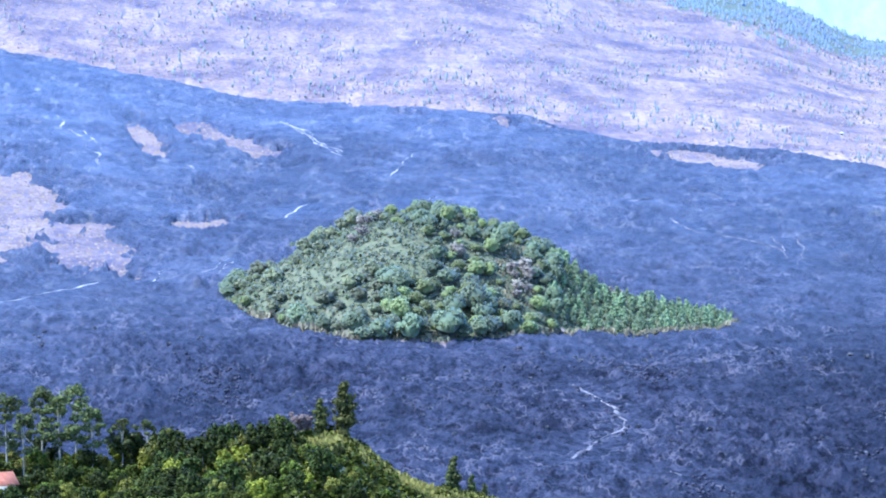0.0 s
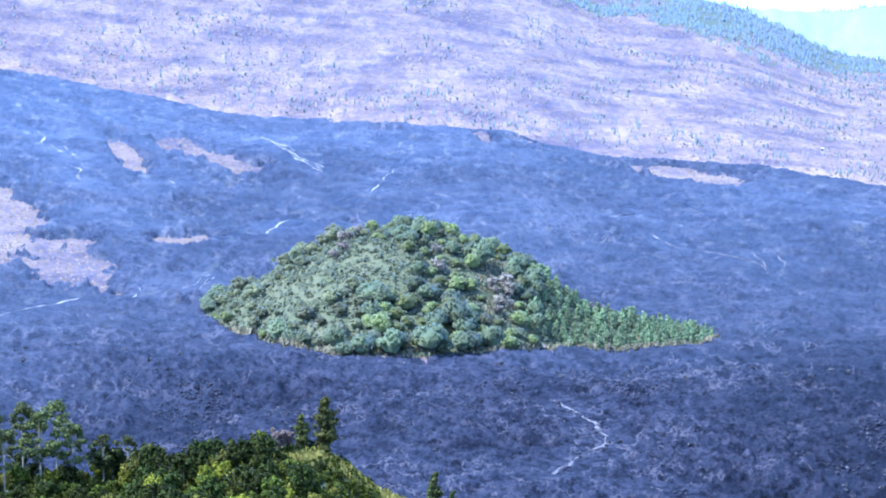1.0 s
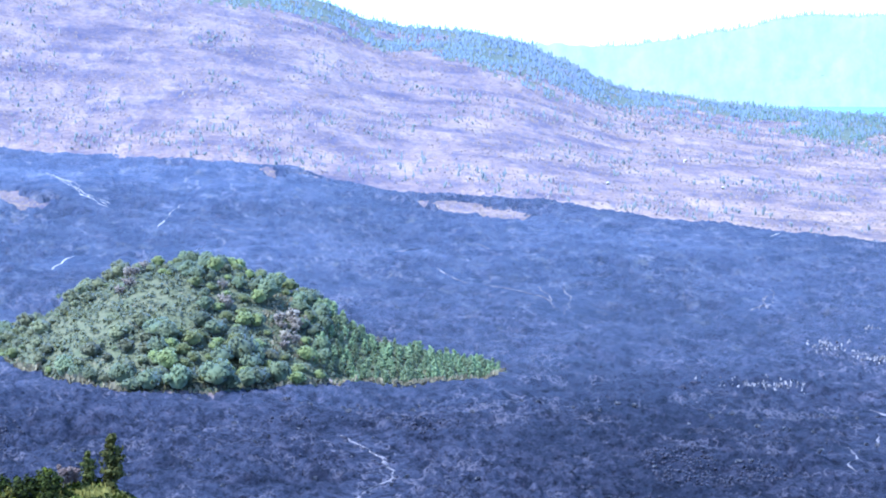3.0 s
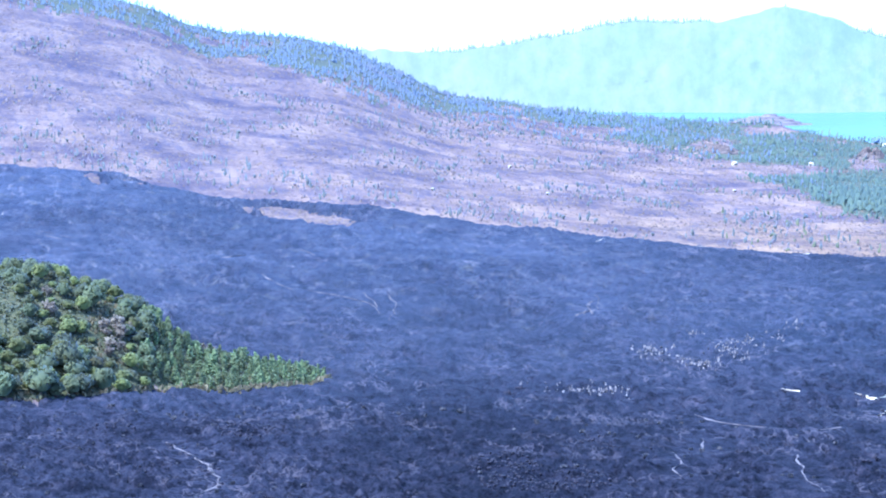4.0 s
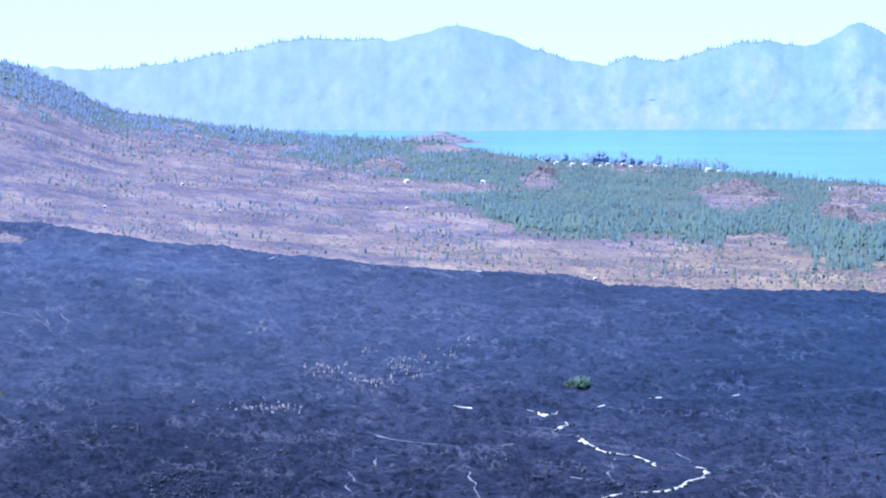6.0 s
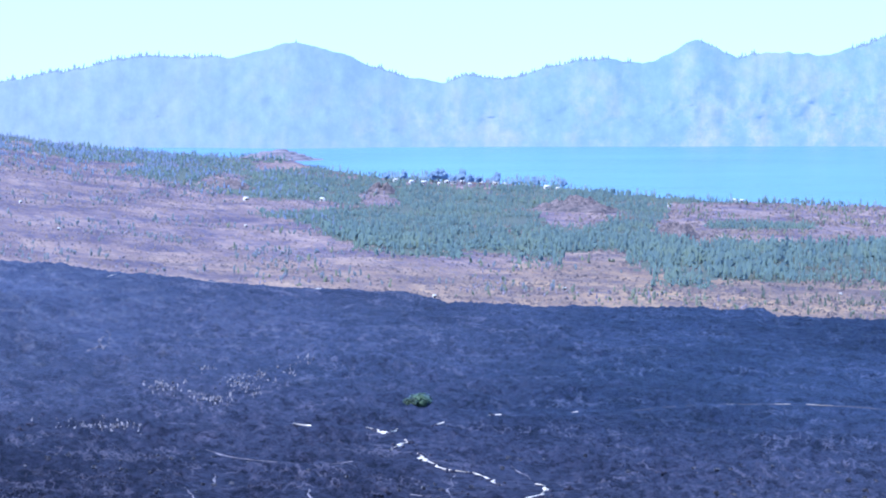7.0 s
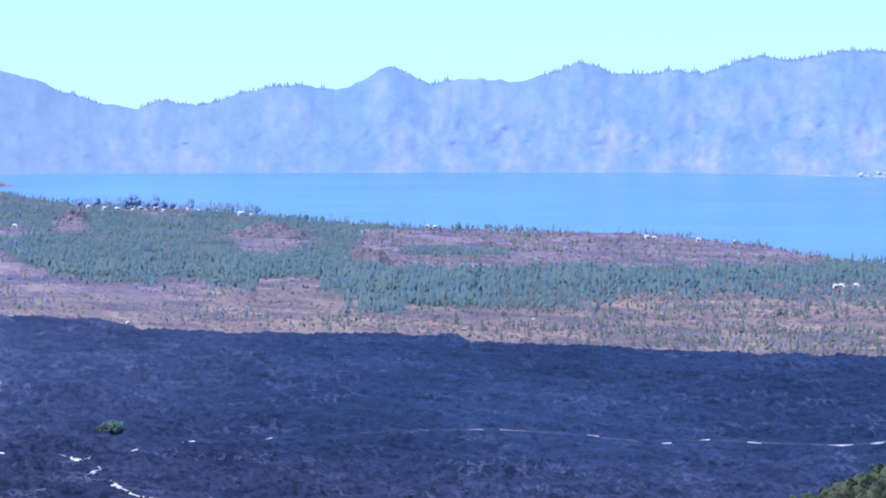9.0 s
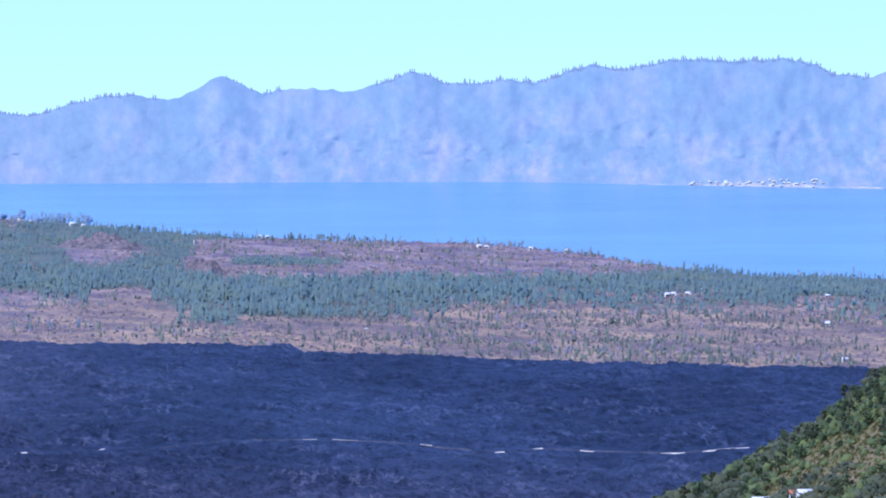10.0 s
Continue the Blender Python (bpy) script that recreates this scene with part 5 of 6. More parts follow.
def puffs(h, w, shape):
    """A far tree: soft ragged leaf masses."""
    if shape == "pine":
        mass = [(rng.normal() * 0.2, rng.normal() * 0.2, h * u, w * s * rng.uniform(0.8, 1.2), w * s * rng.uniform(0.8, 1.2), h * 0.32) for u, s in ((0.38, 0.38), (0.72, 0.24))]
    else:
        mass = [(rng.normal() * w * 0.18, rng.normal() * w * 0.18, h * u, w * rng.uniform(0.24, 0.4), w * rng.uniform(0.24, 0.4), h * rng.uniform(0.2, 0.3)) for u in (0.38, 0.62)]
    return join(clouds(rng, mass, False, 0.3))


pines = [puffs(6.4, 3.1, "pine") for _ in range(20)] + [puffs(5.2, 3.4, "round") for _ in range(10)]
x, y, a, r = strew(rng, 170000, -6.9, 24.9, 2350, 3900)
keep = on_slope(a, r) & (wooded(x, y) > rng.random(len(x)) * 0.7 + 0.05)
x, y = x[keep], y[keep]
k = spaced(x, y, 1.5)
k = k[bumps(x[k], y[k], 11, 84) + 0.5 * bumps(x[k], y[k], 5, 82) + 0.6 * bumps(x[k], y[k] * 0.5, 34, 85) + 0.7 * rng.random(len(k)) > 0.2]
x, y = x[k], y[k]
up_flank = polar(x, y)[0] < rng.uniform(5.5, 10.5, len(x))
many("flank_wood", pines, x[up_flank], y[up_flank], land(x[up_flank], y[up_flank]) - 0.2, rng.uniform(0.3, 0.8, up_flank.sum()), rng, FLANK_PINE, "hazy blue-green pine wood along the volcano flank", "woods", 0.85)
x, y = x[~up_flank], y[~up_flank]
many("pine_wood", pines, x, y, land(x, y) - 0.2, rng.uniform(0.55, 1.15, len(x)) ** 1.4 * (1 + 0.3 * bumps(x, y, 40, 89)) * (1 - 0.35 * smooth(np.hypot(x, y), 2850, 3150)), rng, PINE, "blue-green pine wood on the plain", "woods", 0.92)

small = [(np.array([(math.cos(t) * w, math.sin(t) * w, 0) for t, w in zip((0.2, 1.7, 3.3, 4.9), rng.uniform(0.5, 1.2, 4))] + [(rng.normal() * 0.2, rng.normal() * 0.2, rng.uniform(0.5, 1.1))]),
          np.array([(0, 1, 4), (1, 2, 4), (2, 3, 4), (3, 0, 4)])) for _ in range(14)]
x, y, a, r = strew(rng, 110000, -6.9, 24.9, 2320, 3800)
keep = on_slope(a, r) & (rugged(x, y, 40, 3, 87) + 0.9 * rng.random(len(x)) > 0.3) & (wooded(x, y) < 0.6)
x, y = x[keep], y[keep]
many("dry_scrub", small, x, y, land(x, y) - 0.15, rng.uniform(0.5, 1.5, len(x)) * (1 + 0.5 * smooth(polar(x, y)[0], 9, 15)), rng, BUSH, "grey-brown dry scrub over the old lava slope", "scrub", 0.5)
x, y, a, r = strew(rng, 60000, -6.9, 5, 1700, 2800)
top, tail = hill_shape(x, y)
keep = (lava_cover(x, y) < 0.1) & (np.maximum(top, tail) < 0.01) & (r < np.interp(a, FINE, FRONT_R) - 20)
x, y = x[keep], y[keep]
many("window_scrub", small, x, y, land(x, y) - 0.1, rng.uniform(0.4, 1.3, len(x)), rng, BUSH, "dry straw-brown scrub on the sandy windows in the lava", "scrub", 0.7)
x, y, a, r = strew(rng, 60000, -6.9, 24.9, 2320, 3700)
near_edge = r - knots(a, LAVA_END)
clump = rugged(x, y * 0.5, 45, 3, 92)
keep = on_slope(a, r) & (wooded(x, y) < 0.5) & (clump + 0.9 * rng.random(len(x)) + 0.25 * (near_edge < 130) > 0.84)
x, y, a = x[keep], y[keep], a[keep]
k = spaced(x, y, 3.0)
x, y, a = x[k], y[k], a[k]
shrubs = [puffs(3.4, 2.6, "round") for _ in range(8)] + [puffs(4.4, 2.2, "pine") for _ in range(8)]
mauve_side = rng.random(len(x)) < np.where(a < 8, 0.62, 0.4)
on_plain = a > rng.uniform(8, 15, len(x))
for which, growth, words in ((mauve_side, TWIG, "grey-mauve leafless shrubs on the dry slope"), (~mauve_side & ~on_plain, SLOPE_TREE, "scattered small grey-green trees on the dry slope"),
                             (~mauve_side & on_plain, PLAIN_TREE, "scattered small olive trees on the dry plain")):
    many("slope_shrubs" if growth is TWIG else "scattered_trees", shrubs, x[which], y[which], land(x[which], y[which]) - 0.2, rng.uniform(0.45, 1.0, which.sum()) ** 1.3 * np.where(growth is TWIG, 0.95, 1.25), rng, growth, words, "shrubs" if growth is TWIG else "trees", 0.5)
x, y, a, r = strew(rng, 22000, -6.9, 24.9, 2320, 3300)
near_edge = r - knots(a, LAVA_END)
groves = [(-1.7, 25, 0.9), (-0.1, 60, 0.8), (1.0, 50, 1.0), (1.75, 60, 0.6), (3.2, 110, 0.8), (4.3, 90, 0.6), (2.4, 120, 0.7), (6.6, 60, 0.25)]
keep = np.zeros(len(x), bool)
for ga, gr, wide in groves:
    keep |= (np.hypot((a - ga) / wide, (near_edge - gr) / 55) < 1) & (rng.random(len(x)) < 0.22)
keep |= (a > 15.4) & (near_edge < 420) & (rugged(x, y, 60, 3, 94) + 0.8 * rng.random(len(x)) > 0.45)
keep &= on_slope(a, r)
x, y = x[keep], y[keep]
on_plain = polar(x, y)[0] > 12
for which, growth, words in ((~on_plain, SLOPE_TREE, "small grey-green trees in loose groves at the lava's edge"), (on_plain, PLAIN_TREE, "small green trees thinning out towards the lava's edge")):
    many("grove_trees", pines, x[which], y[which], land(x[which], y[which]) - 0.2, rng.uniform(0.3, 0.8, which.sum()), rng, growth, words, "trees", 0.62)
x, y, a, r = strew(rng, 5000, 9.3, 24.9, 3100, 3800)
keep = (np.abs(r - knots(a, BACK_END) + 14) < 16) & (bumps(x, y, 40, 93) + 0.5 * bumps(x, y, 11, 95) > -0.2) & (a > 10.25)
x, y = x[keep], y[keep]
more = rect(rng.uniform(11.0, 13.3, 150), rng.uniform(3655, 3690, 150))
x, y = np.append(x, more[0]), np.append(y, more[1])
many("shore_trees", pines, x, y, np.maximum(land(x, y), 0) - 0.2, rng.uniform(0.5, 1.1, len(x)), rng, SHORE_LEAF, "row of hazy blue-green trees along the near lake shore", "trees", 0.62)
x, y, a, r = strew(rng, 2500, -0.5, 10, 3650, 3890)
keep = (np.abs(r - knots(a, BACK_END) + 14) < 14) & (a < 8.9)
x, y = x[keep], y[keep]
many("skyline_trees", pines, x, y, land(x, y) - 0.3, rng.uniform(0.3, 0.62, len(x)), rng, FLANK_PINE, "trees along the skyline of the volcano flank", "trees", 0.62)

# ---- red cinder mounds among the pines ----
for a, r, wide, tall, pit in ((13.42, 3270, 30, 8.5, 0.0), (14.74, 2975, 15, 9.0, 0.55), (10.87, 3430, 12, 6.5, 0.0), (8.9, 3415, 20, 4.5, 0.0)):
    u, t = np.meshgrid(np.linspace(0, 1, 40), np.linspace(0, 2 * np.pi, 81))
    x, y = rect(a, r)
    gx, gy = x + wide * u * np.cos(t) * 1.15, y + wide * u * np.sin(t) * 1.3
    gz = land(gx, gy) - 1.0 + tall * (1 - u ** 2.4) * (1 - pit * np.exp(-(u / 0.4) ** 2)) * np.clip(0.6 + 1.2 * rugged(gx, gy, wide * 0.5, 5, 101, 0.8), 0.1, 1.2) + 1.0 * (u < 0.97)
    tagged(mesh_object("cinder_mound", np.stack([gx, gy, gz], -1).reshape(-1, 3), sheet(81, 40), CINDER), "rough reddish-brown cinder mound among pines", "mound", "cinder mounds")

# the terraced hill on the shore
u, t = np.meshgrid(np.linspace(0, 1, 46), np.linspace(0, 2 * np.pi, 61))
x, y = rect(9.58, 3860)
gx, gy = x + 38 * u * np.cos(t), y + 26 * u * np.sin(t)
rise = 9.5 * np.clip(1 - u ** 1.3 - 0.22 * np.cos(t - 0.2) * u + 0.12 * rugged(gx, gy, 18, 3, 103), 0, 1)
gz = land(x, y) - 1.5 + 0.25 * rise + 0.75 * (np.floor(rise / 2.2) + smooth(rise / 2.2 % 1, 0.7, 1.0)) * 2.2
tagged(mesh_object("terraced_hill", np.stack([gx, gy, gz], -1).reshape(-1, 3), sheet(61, 46), PALE_SLOPE), "low brown hill cut in terraces on the lake shore", "hill", kind="structure")

# trees on the far ridge and brush on its face
a = np.sort(rng.uniform(3, 25, 2600))
a = a[bumps(a * 78, a * 0, 45, 95) + 0.6 * rng.random(len(a)) > 0.15]
x, y, z = wall_point(a, np.full(len(a), 1.0) - 0.02 * rng.random(len(a)))
# these trees share the wall's material and its painted haze glow
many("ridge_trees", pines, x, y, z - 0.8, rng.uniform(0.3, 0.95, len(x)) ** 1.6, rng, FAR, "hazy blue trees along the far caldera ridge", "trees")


# ---- houses ----
def box(x0, x1, y0, y1, z0, z1):
    return np.array([(x, y, z) for x in (x0, x1) for y in (y0, y1) for z in (z0, z1)], float), cube_faces


def house(seed, long, deep, tall, roof, label, group="", detailed=False):
    """A small house: walls, a gable roof with overhang, a door and windows on the side towards the camera."""
    base = new("house")
    mesh_object("wall", *box(-long / 2, long / 2, -deep / 2, deep / 2, -1.0, tall), WALL, parent=base)
    over, up, t = 0.45 if detailed else 0.12, tall + deep * 0.28, 0.14
    v, f = [], []
    for side in (-1, 1):
        y0, n = side * (deep / 2 + over), len(v)
        z0 = tall - over * 0.5
        for xx in (-long / 2 - over, long / 2 + over):
            v += [(xx, y0, z0), (xx, 0, up), (xx, 0, up + t), (xx, y0, z0 + t)]
        f += [(n + a, n + b, n + c, n + d) for a, b, c, d in ((0, 1, 2, 3), (7, 6, 5, 4), (3, 2, 6, 7), (0, 4, 5, 1), (0, 3, 7, 4), (1, 5, 6, 2))]
    mesh_object("roof", np.array(v), np.array(f), roof, parent=base)
    mesh_object("door", *box(-0.5, 0.5, -deep / 2 - 0.06, -deep / 2 + 0.02, 0, min(2.0, tall * 0.8)), DARK, parent=base)
    for s in (-1, 1):
        c = s * long * 0.3
        mesh_object("window", *box(c - 0.5, c + 0.5, -deep / 2 - 0.05, -deep / 2 + 0.02, tall * 0.35, tall * 0.75), DARK, parent=base)
    return tagged(base, label, "house", group)


def put_house(ob, a, drop, turn, first, r=None, sink=0.0, big=1.0):
    r = on_land(a, drop) if r is None else r
    x, y = rect(a, r)
    z = max(float(land(x, y)), 0.3) - sink
    m = Matrix.LocRotScale((x, y, z), Euler((0, 0, radians(turn - a))), (big, big, big))
    if first:
        ob.matrix_basis = m
        return ob
    return copy_thing(ob, m)


rng = np.random.default_rng(31)
village = house(1, 5.0, 3.4, 2.3, TIN, "white plastered house with a pale tin roof by the lake", "houses of the lake village")
for k, (a, drop) in enumerate([(11.08, 3.89), (11.29, 3.91), (11.6, 3.90), (11.66, 3.925), (11.75, 3.9), (11.84, 3.91), (11.95, 3.9), (12.05, 3.93), (12.2, 3.91), (12.39, 3.92), (12.5, 3.935), (12.75, 3.95), (13.06, 3.97), (13.2, 3.975), (11.45, 3.92)]):
    put_house(village, a, drop, rng.uniform(-40, 40), k == 0, None, 0.0, float(rng.uniform(0.75, 1.3)))


def village_tree(seed):
    """A broad far tree: a short trunk under uneven leaf masses."""
    rng = np.random.default_rng(seed)
    base = new("village_tree")
    mesh_object("trunk", *tube([(0, 0, -0.3), (0.1, 0, 2.0), (0, 0.1, 4.5)], [0.35, 0.28, 0.15]), BARK, True, base)
    mass = [(*(rng.normal(size=2) * 1.3), rng.uniform(3.2, 7.6), rng.uniform(1.1, 2.1), rng.uniform(1.1, 2.1), rng.uniform(1.0, 1.9)) for _ in range(11)]
    v, f = join(clouds(rng, mass, True, 0.12))
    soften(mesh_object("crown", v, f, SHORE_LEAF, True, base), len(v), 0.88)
    return tagged(base, "broad hazy blue-green tree among the lake village houses", "tree", "trees of the lake village")


shade = [village_tree(170), village_tree(171)]
for q, spots in enumerate((((10.96, 0.95), (11.57, 1.35), (11.82, 1.0), (12.17, 1.15), (12.62, 0.9), (13.28, 1.1)), ((11.19, 1.15), (11.70, 1.1), (11.95, 1.2), (12.06, 0.9), (12.40, 1.0), (12.9, 0.85), (11.64, 1.25)))):
    planted(shade[q], [(*rect(a, on_land(a, 3.885 + 0.03 * (a - 11))), big) for a, big in spots], rng)
farm = house(2, 3.6, 2.6, 1.9, TIN, "small white house standing among scrub and trees", "houses on the plain")
for k, (a, drop) in enumerate([(9.13, 4.15), (10.13, 4.15), (14.65, 4.18), (18.36, 4.2), (18.46, 4.205), (19.04, 4.22), (20.83, 4.80), (20.91, 4.79), (21.3, 4.74), (22.91, 4.77), (23.29, 4.86), (22.93, 5.14), (23.15, 5.6),
                               (15.5, 4.09), (15.6, 4.09), (19.5, 4.24), (21.1, 4.78)]):
    put_house(farm, a, drop, rng.uniform(-40, 40), k == 0, None, 0.0, float(rng.uniform(0.85, 1.1)))
cabin = house(7, 1.7, 1.4, 1.3, TIN, "tiny white hut on the open dry slope", "huts on the slope")
for k, (a, drop) in enumerate([(13.3, 5.28), (6.2, 4.2), (6.7, 4.55), (11.6, 5.4), (9.13, 4.5), (16.9, 5.3), (5.2, 4.5)]):
    put_house(cabin, a, drop, rng.uniform(-40, 40), k == 0)
across = house(3, 3.0, 2.4, 1.3, TIN, "white house of the village under the far cliffs", "houses on the far shore")
A, V = np.meshgrid(np.arange(20.3, 23.6, 0.03), np.linspace(0.0, 1.0, 5))
bank = 0.045 * (0.25 + 0.75 * smooth(A, 20.8, 22.0)) * (0.7 + 0.5 * bumps(A * 78, A * 0, 14, 12)) * V
X, Y, Z = wall_point(A, bank)
tagged(mesh_object("shore", np.stack([X - 1.2 * np.sin(np.radians(A)), Y - 1.2, Z + 0.5], -1).reshape(-1, 3), sheet(*A.shape), FAR_BANK, True), "pale strip of bank under the far village", "shore", kind="structure")
n = 0
for k in range(64):
    a = rng.uniform(21.1, 22.85)
    v = rng.random() ** 1.5 * 0.06 * (0.4 + (a - 21.1) / 1.7)
    p = wall_point(np.array([a]), np.array([v + 0.004]))
    m = Matrix.LocRotScale((float(p[0][0]), float(p[1][0]), float(p[2][0]) + 0.4), Euler((0, 0, radians(rng.uniform(-30, 30) - a))), Vector((1, 1, 1)) * float(rng.uniform(0.7, 1.15)))
    if n == 0:
        across.matrix_basis = m
    else:
        copy_thing(across, m)
    n += 1

# ---- the wooded spur close to the camera ----
rng = np.random.default_rng(41)


gum = [tree("gum_tree", 200 + q, (10.5, 9.0)[q], (5.6, 5.0)[q], "wisp", GUM, PALE_BARK, 48, 0.25, "tall thin tree with pale trunk and sparse crown", "tree", "tall trees on the spur", False) for q in range(2)]
planted(gum[0], [(*at(a, r), s) for a, r, s in ((-5.72, 668, 1.12), (-5.25, 672, 1.04), (-4.82, 676, 1.02), (-6.1, 660, 1.1))], rng, 0.05)
planted(gum[1], [(*at(a, r), s) for a, r, s in ((-5.5, 660, 1.2), (-5.02, 668, 1.22), (-4.6, 670, 0.98), (-4.2, 672, 0.85), (-3.9, 674, 0.72))], rng, 0.05)
cypress = tree("cypress", 210, 8.6, 2.7, "column", CYPRESS, BARK, 110, 0.36, "tall narrow dark cypress on the grassy spur", "tree", "cypresses on the spur")
planted(cypress, [(*at(-1.31, 679), 1.07), (*at(-1.62, 679), 0.64)], rng, 0.04)
slim = tree("slender_tree", 212, 6.0, 1.7, "column", GUM, BARK, 60, 0.34, "slender light green tree at the foot of the spur", "tree")
planted(slim, [(*at(0.15, 679), 1.0), (*at(0.08, 678), 0.62), (*at(0.38, 679), 0.6), (*at(0.55, 679), 0.5)], rng, 0.04)
blossom = tree("blossom_tree", 214, 3.6, 2.6, "full", BLOSSOM, PALE_BARK, 16, 0.26, "leafless tree with pale pinkish blossom", "tree")
planted(blossom, [(*at(-1.93, 676), 1.35), (*at(-1.83, 677), 0.9)], rng, 0.04)
dome = [tree("round_tree", 220 + q, 5.0, (4.8, 5.6, 4.4, 5.2)[q], "full", (LEAF, LEAF_DARK, LEAF_LIGHT, LEAF_OLIVE)[q], BARK, 44, 0.29,
             ("dense green rounded tree on the spur", "dark green heavy-crowned tree on the spur", "light yellow-green young tree on the spur", "olive-green bushy tree on the spur")[q], "tree", "trees on the spur", False, 0.3) for q in range(4)]
spots = {0: [(-2.14, 680, 0.92), (-3.52, 678, 1.0), (-2.75, 676, 0.8)], 1: [(-3.0, 668, 1.15), (-2.5, 668, 1.15), (-2.05, 670, 1.0), (-3.35, 664, 1.0)], 2: [(-3.56, 678, 1.02), (-4.3, 676, 0.8), (-3.95, 664, 0.72), (-1.7, 640, 0.8)], 3: [(-3.25, 672, 0.8), (-3.85, 668, 0.9)]}
x, y, a, r = strew(rng, 1850, -6.5, 0.3, 622, 684)
k = spaced(x, y, 3.3)
for j in k:
    if r[j] > (666 if a[j] > -1.2 else 660) and a[j] > -1.85 or a[j] > 0.3 or r[j] > 650 and -2.12 < a[j] < -1.75:
        continue
    q = int(rng.choice(4, p=(0.32, 0.44, 0.08, 0.16)))
    spots[q].append((a[j], r[j], float(rng.uniform(0.65, 1.1)) * (0.68 if a[j] < -4.1 else 0.58 if a[j] > -2.45 and r[j] > 650 else 1.0) * (0.55 if a[j] > -0.95 else 0.7 if a[j] > -1.5 else 1.0) * (0.9 if r[j] > 675 else 1.0)))
for q in range(4):
    planted(dome[q], [(*at(a, r), s) for a, r, s in spots[q]], rng)
x, y, a, r = strew(rng, 5200, -6.5, 1.6, 615, 700)
h = [tri(*leaves(rng, crown_clumps(rng, 1.2, 1.6, "bush")[::2], 6, 0.42)) for _ in range(8)]
i = (a < -0.6) & (rng.random(len(a)) < 0.8) | (a > -1.3) & (bumps(x, y, 6, 97) > -0.35) & (r > 630)
many("spur_shrubs", h, x[i], y[i], land(x[i], y[i]) - 0.1, rng.uniform(0.5, 1.5, i.sum()), rng, LEAF, "low green shrubs between the trees of the spur", "shrubs")
g = [leaves(rng, [(0, 0, 0.3, 0.35, 0.35, 0.3)], 8, 0.4, 0.75) for _ in range(5)]
i = (a > -2.0) & (r > 640)
x2, y2, a2, r2 = strew(rng, 9000, -2.0, 1.5, 655, 704)
sunny = (r2 > knots(a2, [(-2, 668), (-1.6, 664), (-1.1, 668), (-0.8, 671), (-0.3, 669), (0.5, 668), (1.5, 665)])) & (r2 < 694)
x2, y2 = x2[sunny], y2[sunny]
many("spur_grass", g, x2, y2, land(x2, y2) - 0.05, rng.uniform(0.6, 1.5, len(x2)), rng, CREST_GRASS, "sunlit yellow-green tall grass on the spur's edge", "grass")
hut = house(4, 6.5, 4.6, 2.6, TERRACOTTA, "low hut with an orange tiled roof among trees", "", True)
put_house(hut, -5.95, 0, 20, True, 645, 0.8)

# ---- the spur that comes down on the other side ----
rng = np.random.default_rng(43)
kinds = [tree("spur_tree", 240 + q, (5.0, 5.4, 5.4)[q], (4.6, 5.0, 3.6)[q], ("full", "full", "wisp")[q], (SPUR_LEAF, SPUR_DARK, SPUR_GREY)[q], BARK if q == 1 else PALE_BARK, (17, 17, 18)[q], 0.36, ("leafy green tree on the terraced spur", "dark green tree on the terraced spur", "thin olive tree with pale stem on the terraced spur")[q],
              "tree", "trees on the terraced spur", False, 0.4) for q in range(3)]


def on_spur(a, drop, up=0.0):
    """Range at which a line of sight comes down to a height over the terraced spur."""
    r = np.arange(800, 1003, 0.5)
    hit = np.nonzero(land(*rect(np.full(len(r), a), r)) + up >= height_at(r, drop))[0]
    return float(r[hit[0]]) if len(hit) else 1000.0


sheds = [(22.68, on_spur(22.68, 7.29, 1.2)), (22.09, on_spur(22.09, 7.40, 1.2))]
red_hut = (22.53, on_spur(22.53, 7.31, 1.0))
x, y, a, r = strew(rng, 5200, 20.3, 23.8, 900, 1004)
bare = [(at(b, on_spur(b, d)), w) for b, d, w in ((22.65, 7.08, 5.0), (22.45, 7.13, 4.0), (22.87, 7.0, 5.0), (23.15, 6.98, 5.0), (23.6, 6.92, 6.0), (22.92, 6.72, 4.0), (23.5, 6.56, 5.0))]
open_ground = np.zeros(len(x), bool)
for (p, q), w in bare:
    open_ground |= np.hypot(x - p, (y - q) * 0.5) < w
for b, q in sheds + [red_hut]:
    open_ground |= (np.abs((a - b) * 16.5) < 4.2) & (r < q + 4) & (r > q - 26)
dense = np.where(open_ground, 0, smooth(r, 962, 980) + 0.2 + 0.8 * smooth(bumps(x, y, 14, 99), -0.35, 0.3))
k = np.nonzero(dense > rng.random(len(x)) * 1.0)[0]
k = k[spaced(x[k], y[k], 2.3)]
ridge_dark = (r[k] > 968) & (rng.random(len(k)) < 0.7)
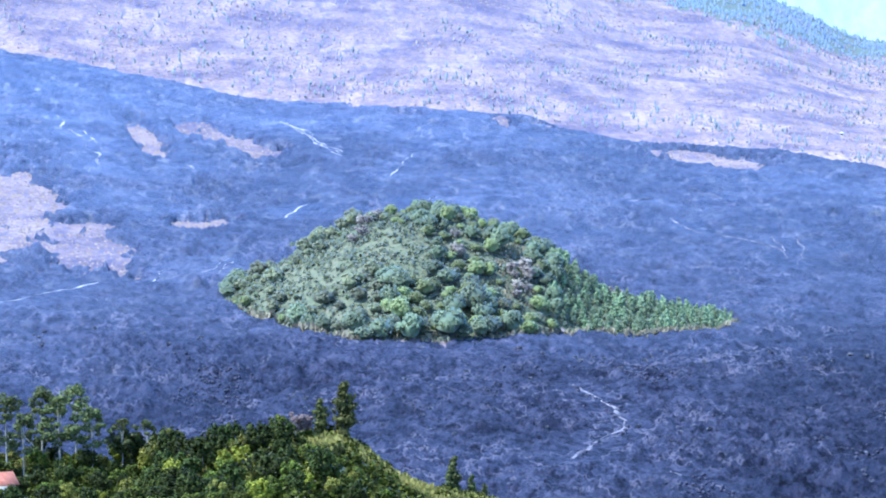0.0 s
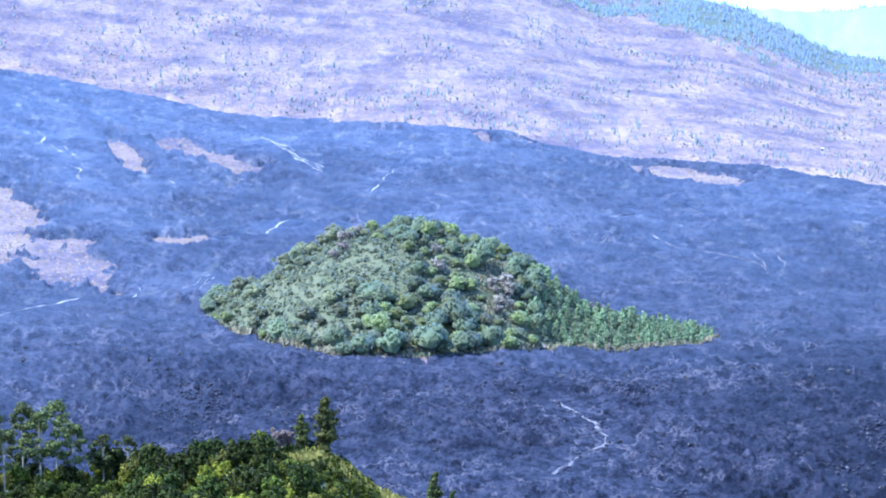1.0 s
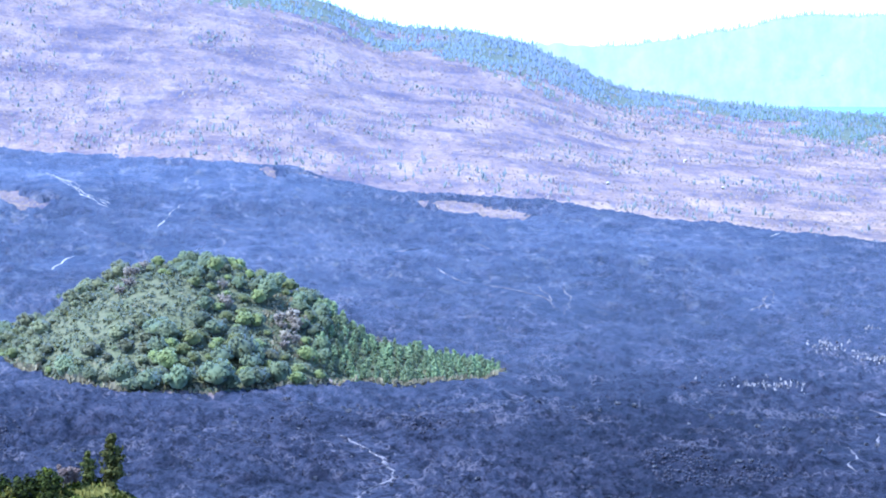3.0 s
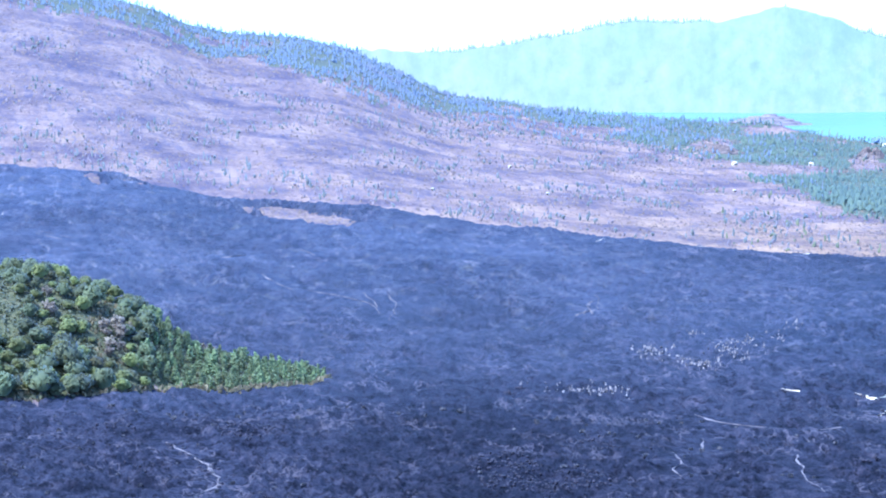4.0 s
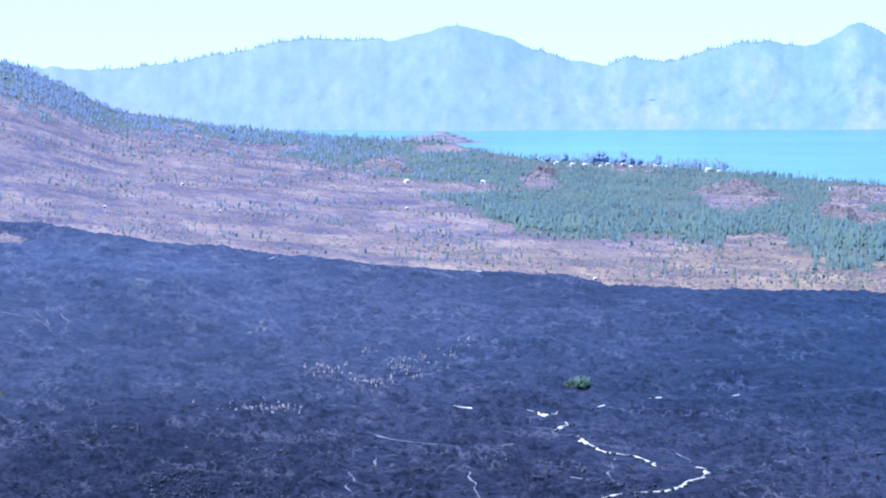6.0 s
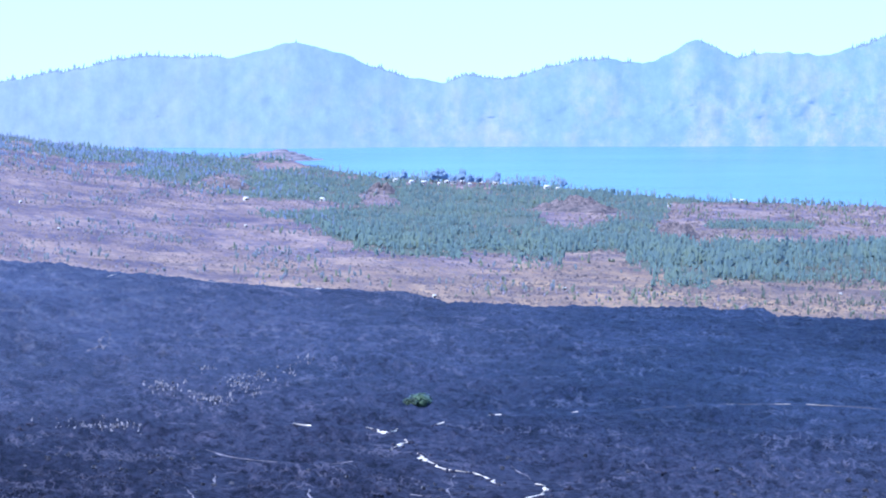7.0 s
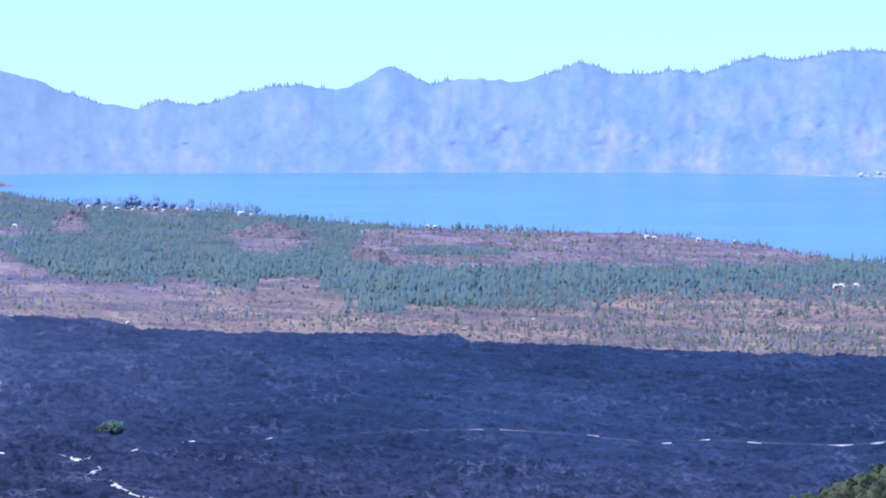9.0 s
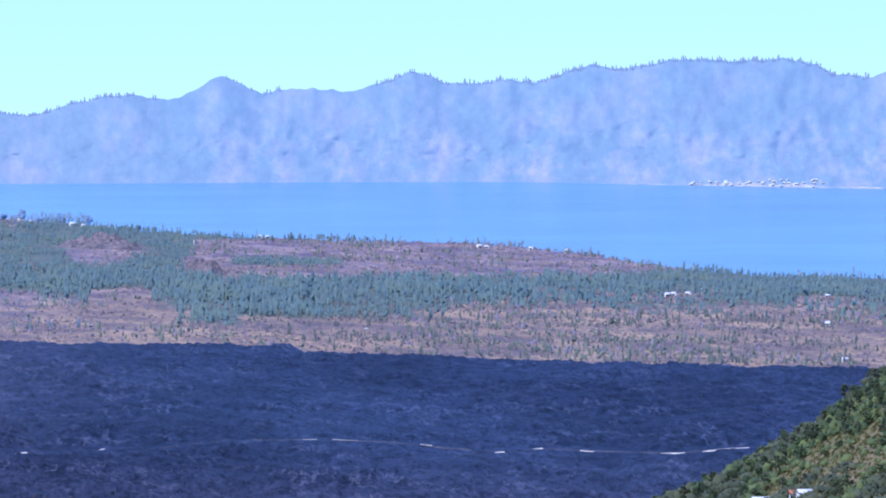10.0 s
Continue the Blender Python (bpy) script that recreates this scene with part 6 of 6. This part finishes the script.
kind_of = np.where(ridge_dark, 1, rng.choice(3, len(k), p=(0.4, 0.2, 0.4)))
for q in range(3):
    planted(kinds[q], [(x[j], y[j], s * (0.8 if r[j] < 966 else 0.82 + 0.15 * smooth(a[j], 22.4, 23.4))) for j, s in zip(k[kind_of == q][:100], rng.uniform(0.5, 1.2, 400))], rng)
x, y, a, r = strew(rng, 6500, 19.9, 24.6, 860, 1006)
bald = np.zeros(len(x), bool)
for (p, q), w in bare:
    bald |= np.hypot(x - p, (y - q) * 0.5) < w * 1.2
i = (rng.random(len(x)) < 0.5 + 0.4 * (bumps(x, y, 12, 98) > 0)) & ~(bald & (rng.random(len(x)) < 0.85))
low = [join(clouds(rng, [(rng.normal() * 0.3, rng.normal() * 0.3, 0.5, rng.uniform(0.6, 1.1), rng.uniform(0.6, 1.1), rng.uniform(0.5, 0.9))], False, 0.3) + [tri(*leaves(rng, [(0, 0, 0.6, 1.0, 1.0, 0.8)], 12, 0.4))]) for _ in range(10)]
fresh = i & (bumps(x, y, 17, 96) > 0.0)
many("terrace_crops", low, x[fresh], y[fresh], land(x[fresh], y[fresh]) - 0.1, rng.uniform(0.45, 1.4, fresh.sum()), rng, SPUR_LEAF, "fresh green crops and bushes on the terraced spur", "crops", 0.3)
dull = i & ~fresh
many("terrace_shrubs", low, x[dull], y[dull], land(x[dull], y[dull]) - 0.1, rng.uniform(0.5, 1.6, dull.sum()), rng, SPUR_GREY, "olive shrubs on the terraced spur", "shrubs", 0.3)
i = ~i
many("terrace_grass", g, x[i], y[i], land(x[i], y[i]) - 0.05, rng.uniform(0.5, 1.2, i.sum()), rng, STRAW, "dry yellow grass on the terraced spur", "grass")
shed = house(5, 3.8, 2.8, 1.9, TIN, "small shed with a white tin roof on the spur", "sheds on the spur")
for k, (a, r) in enumerate(sheds):
    put_house(shed, a, 0, 15, k == 0, r, 1.1)
hut = house(6, 2.6, 2.2, 1.7, TERRACOTTA, "small hut with a red roof beside a shed")
put_house(hut, red_hut[0], 0, 15, True, red_hut[1], 0.8)
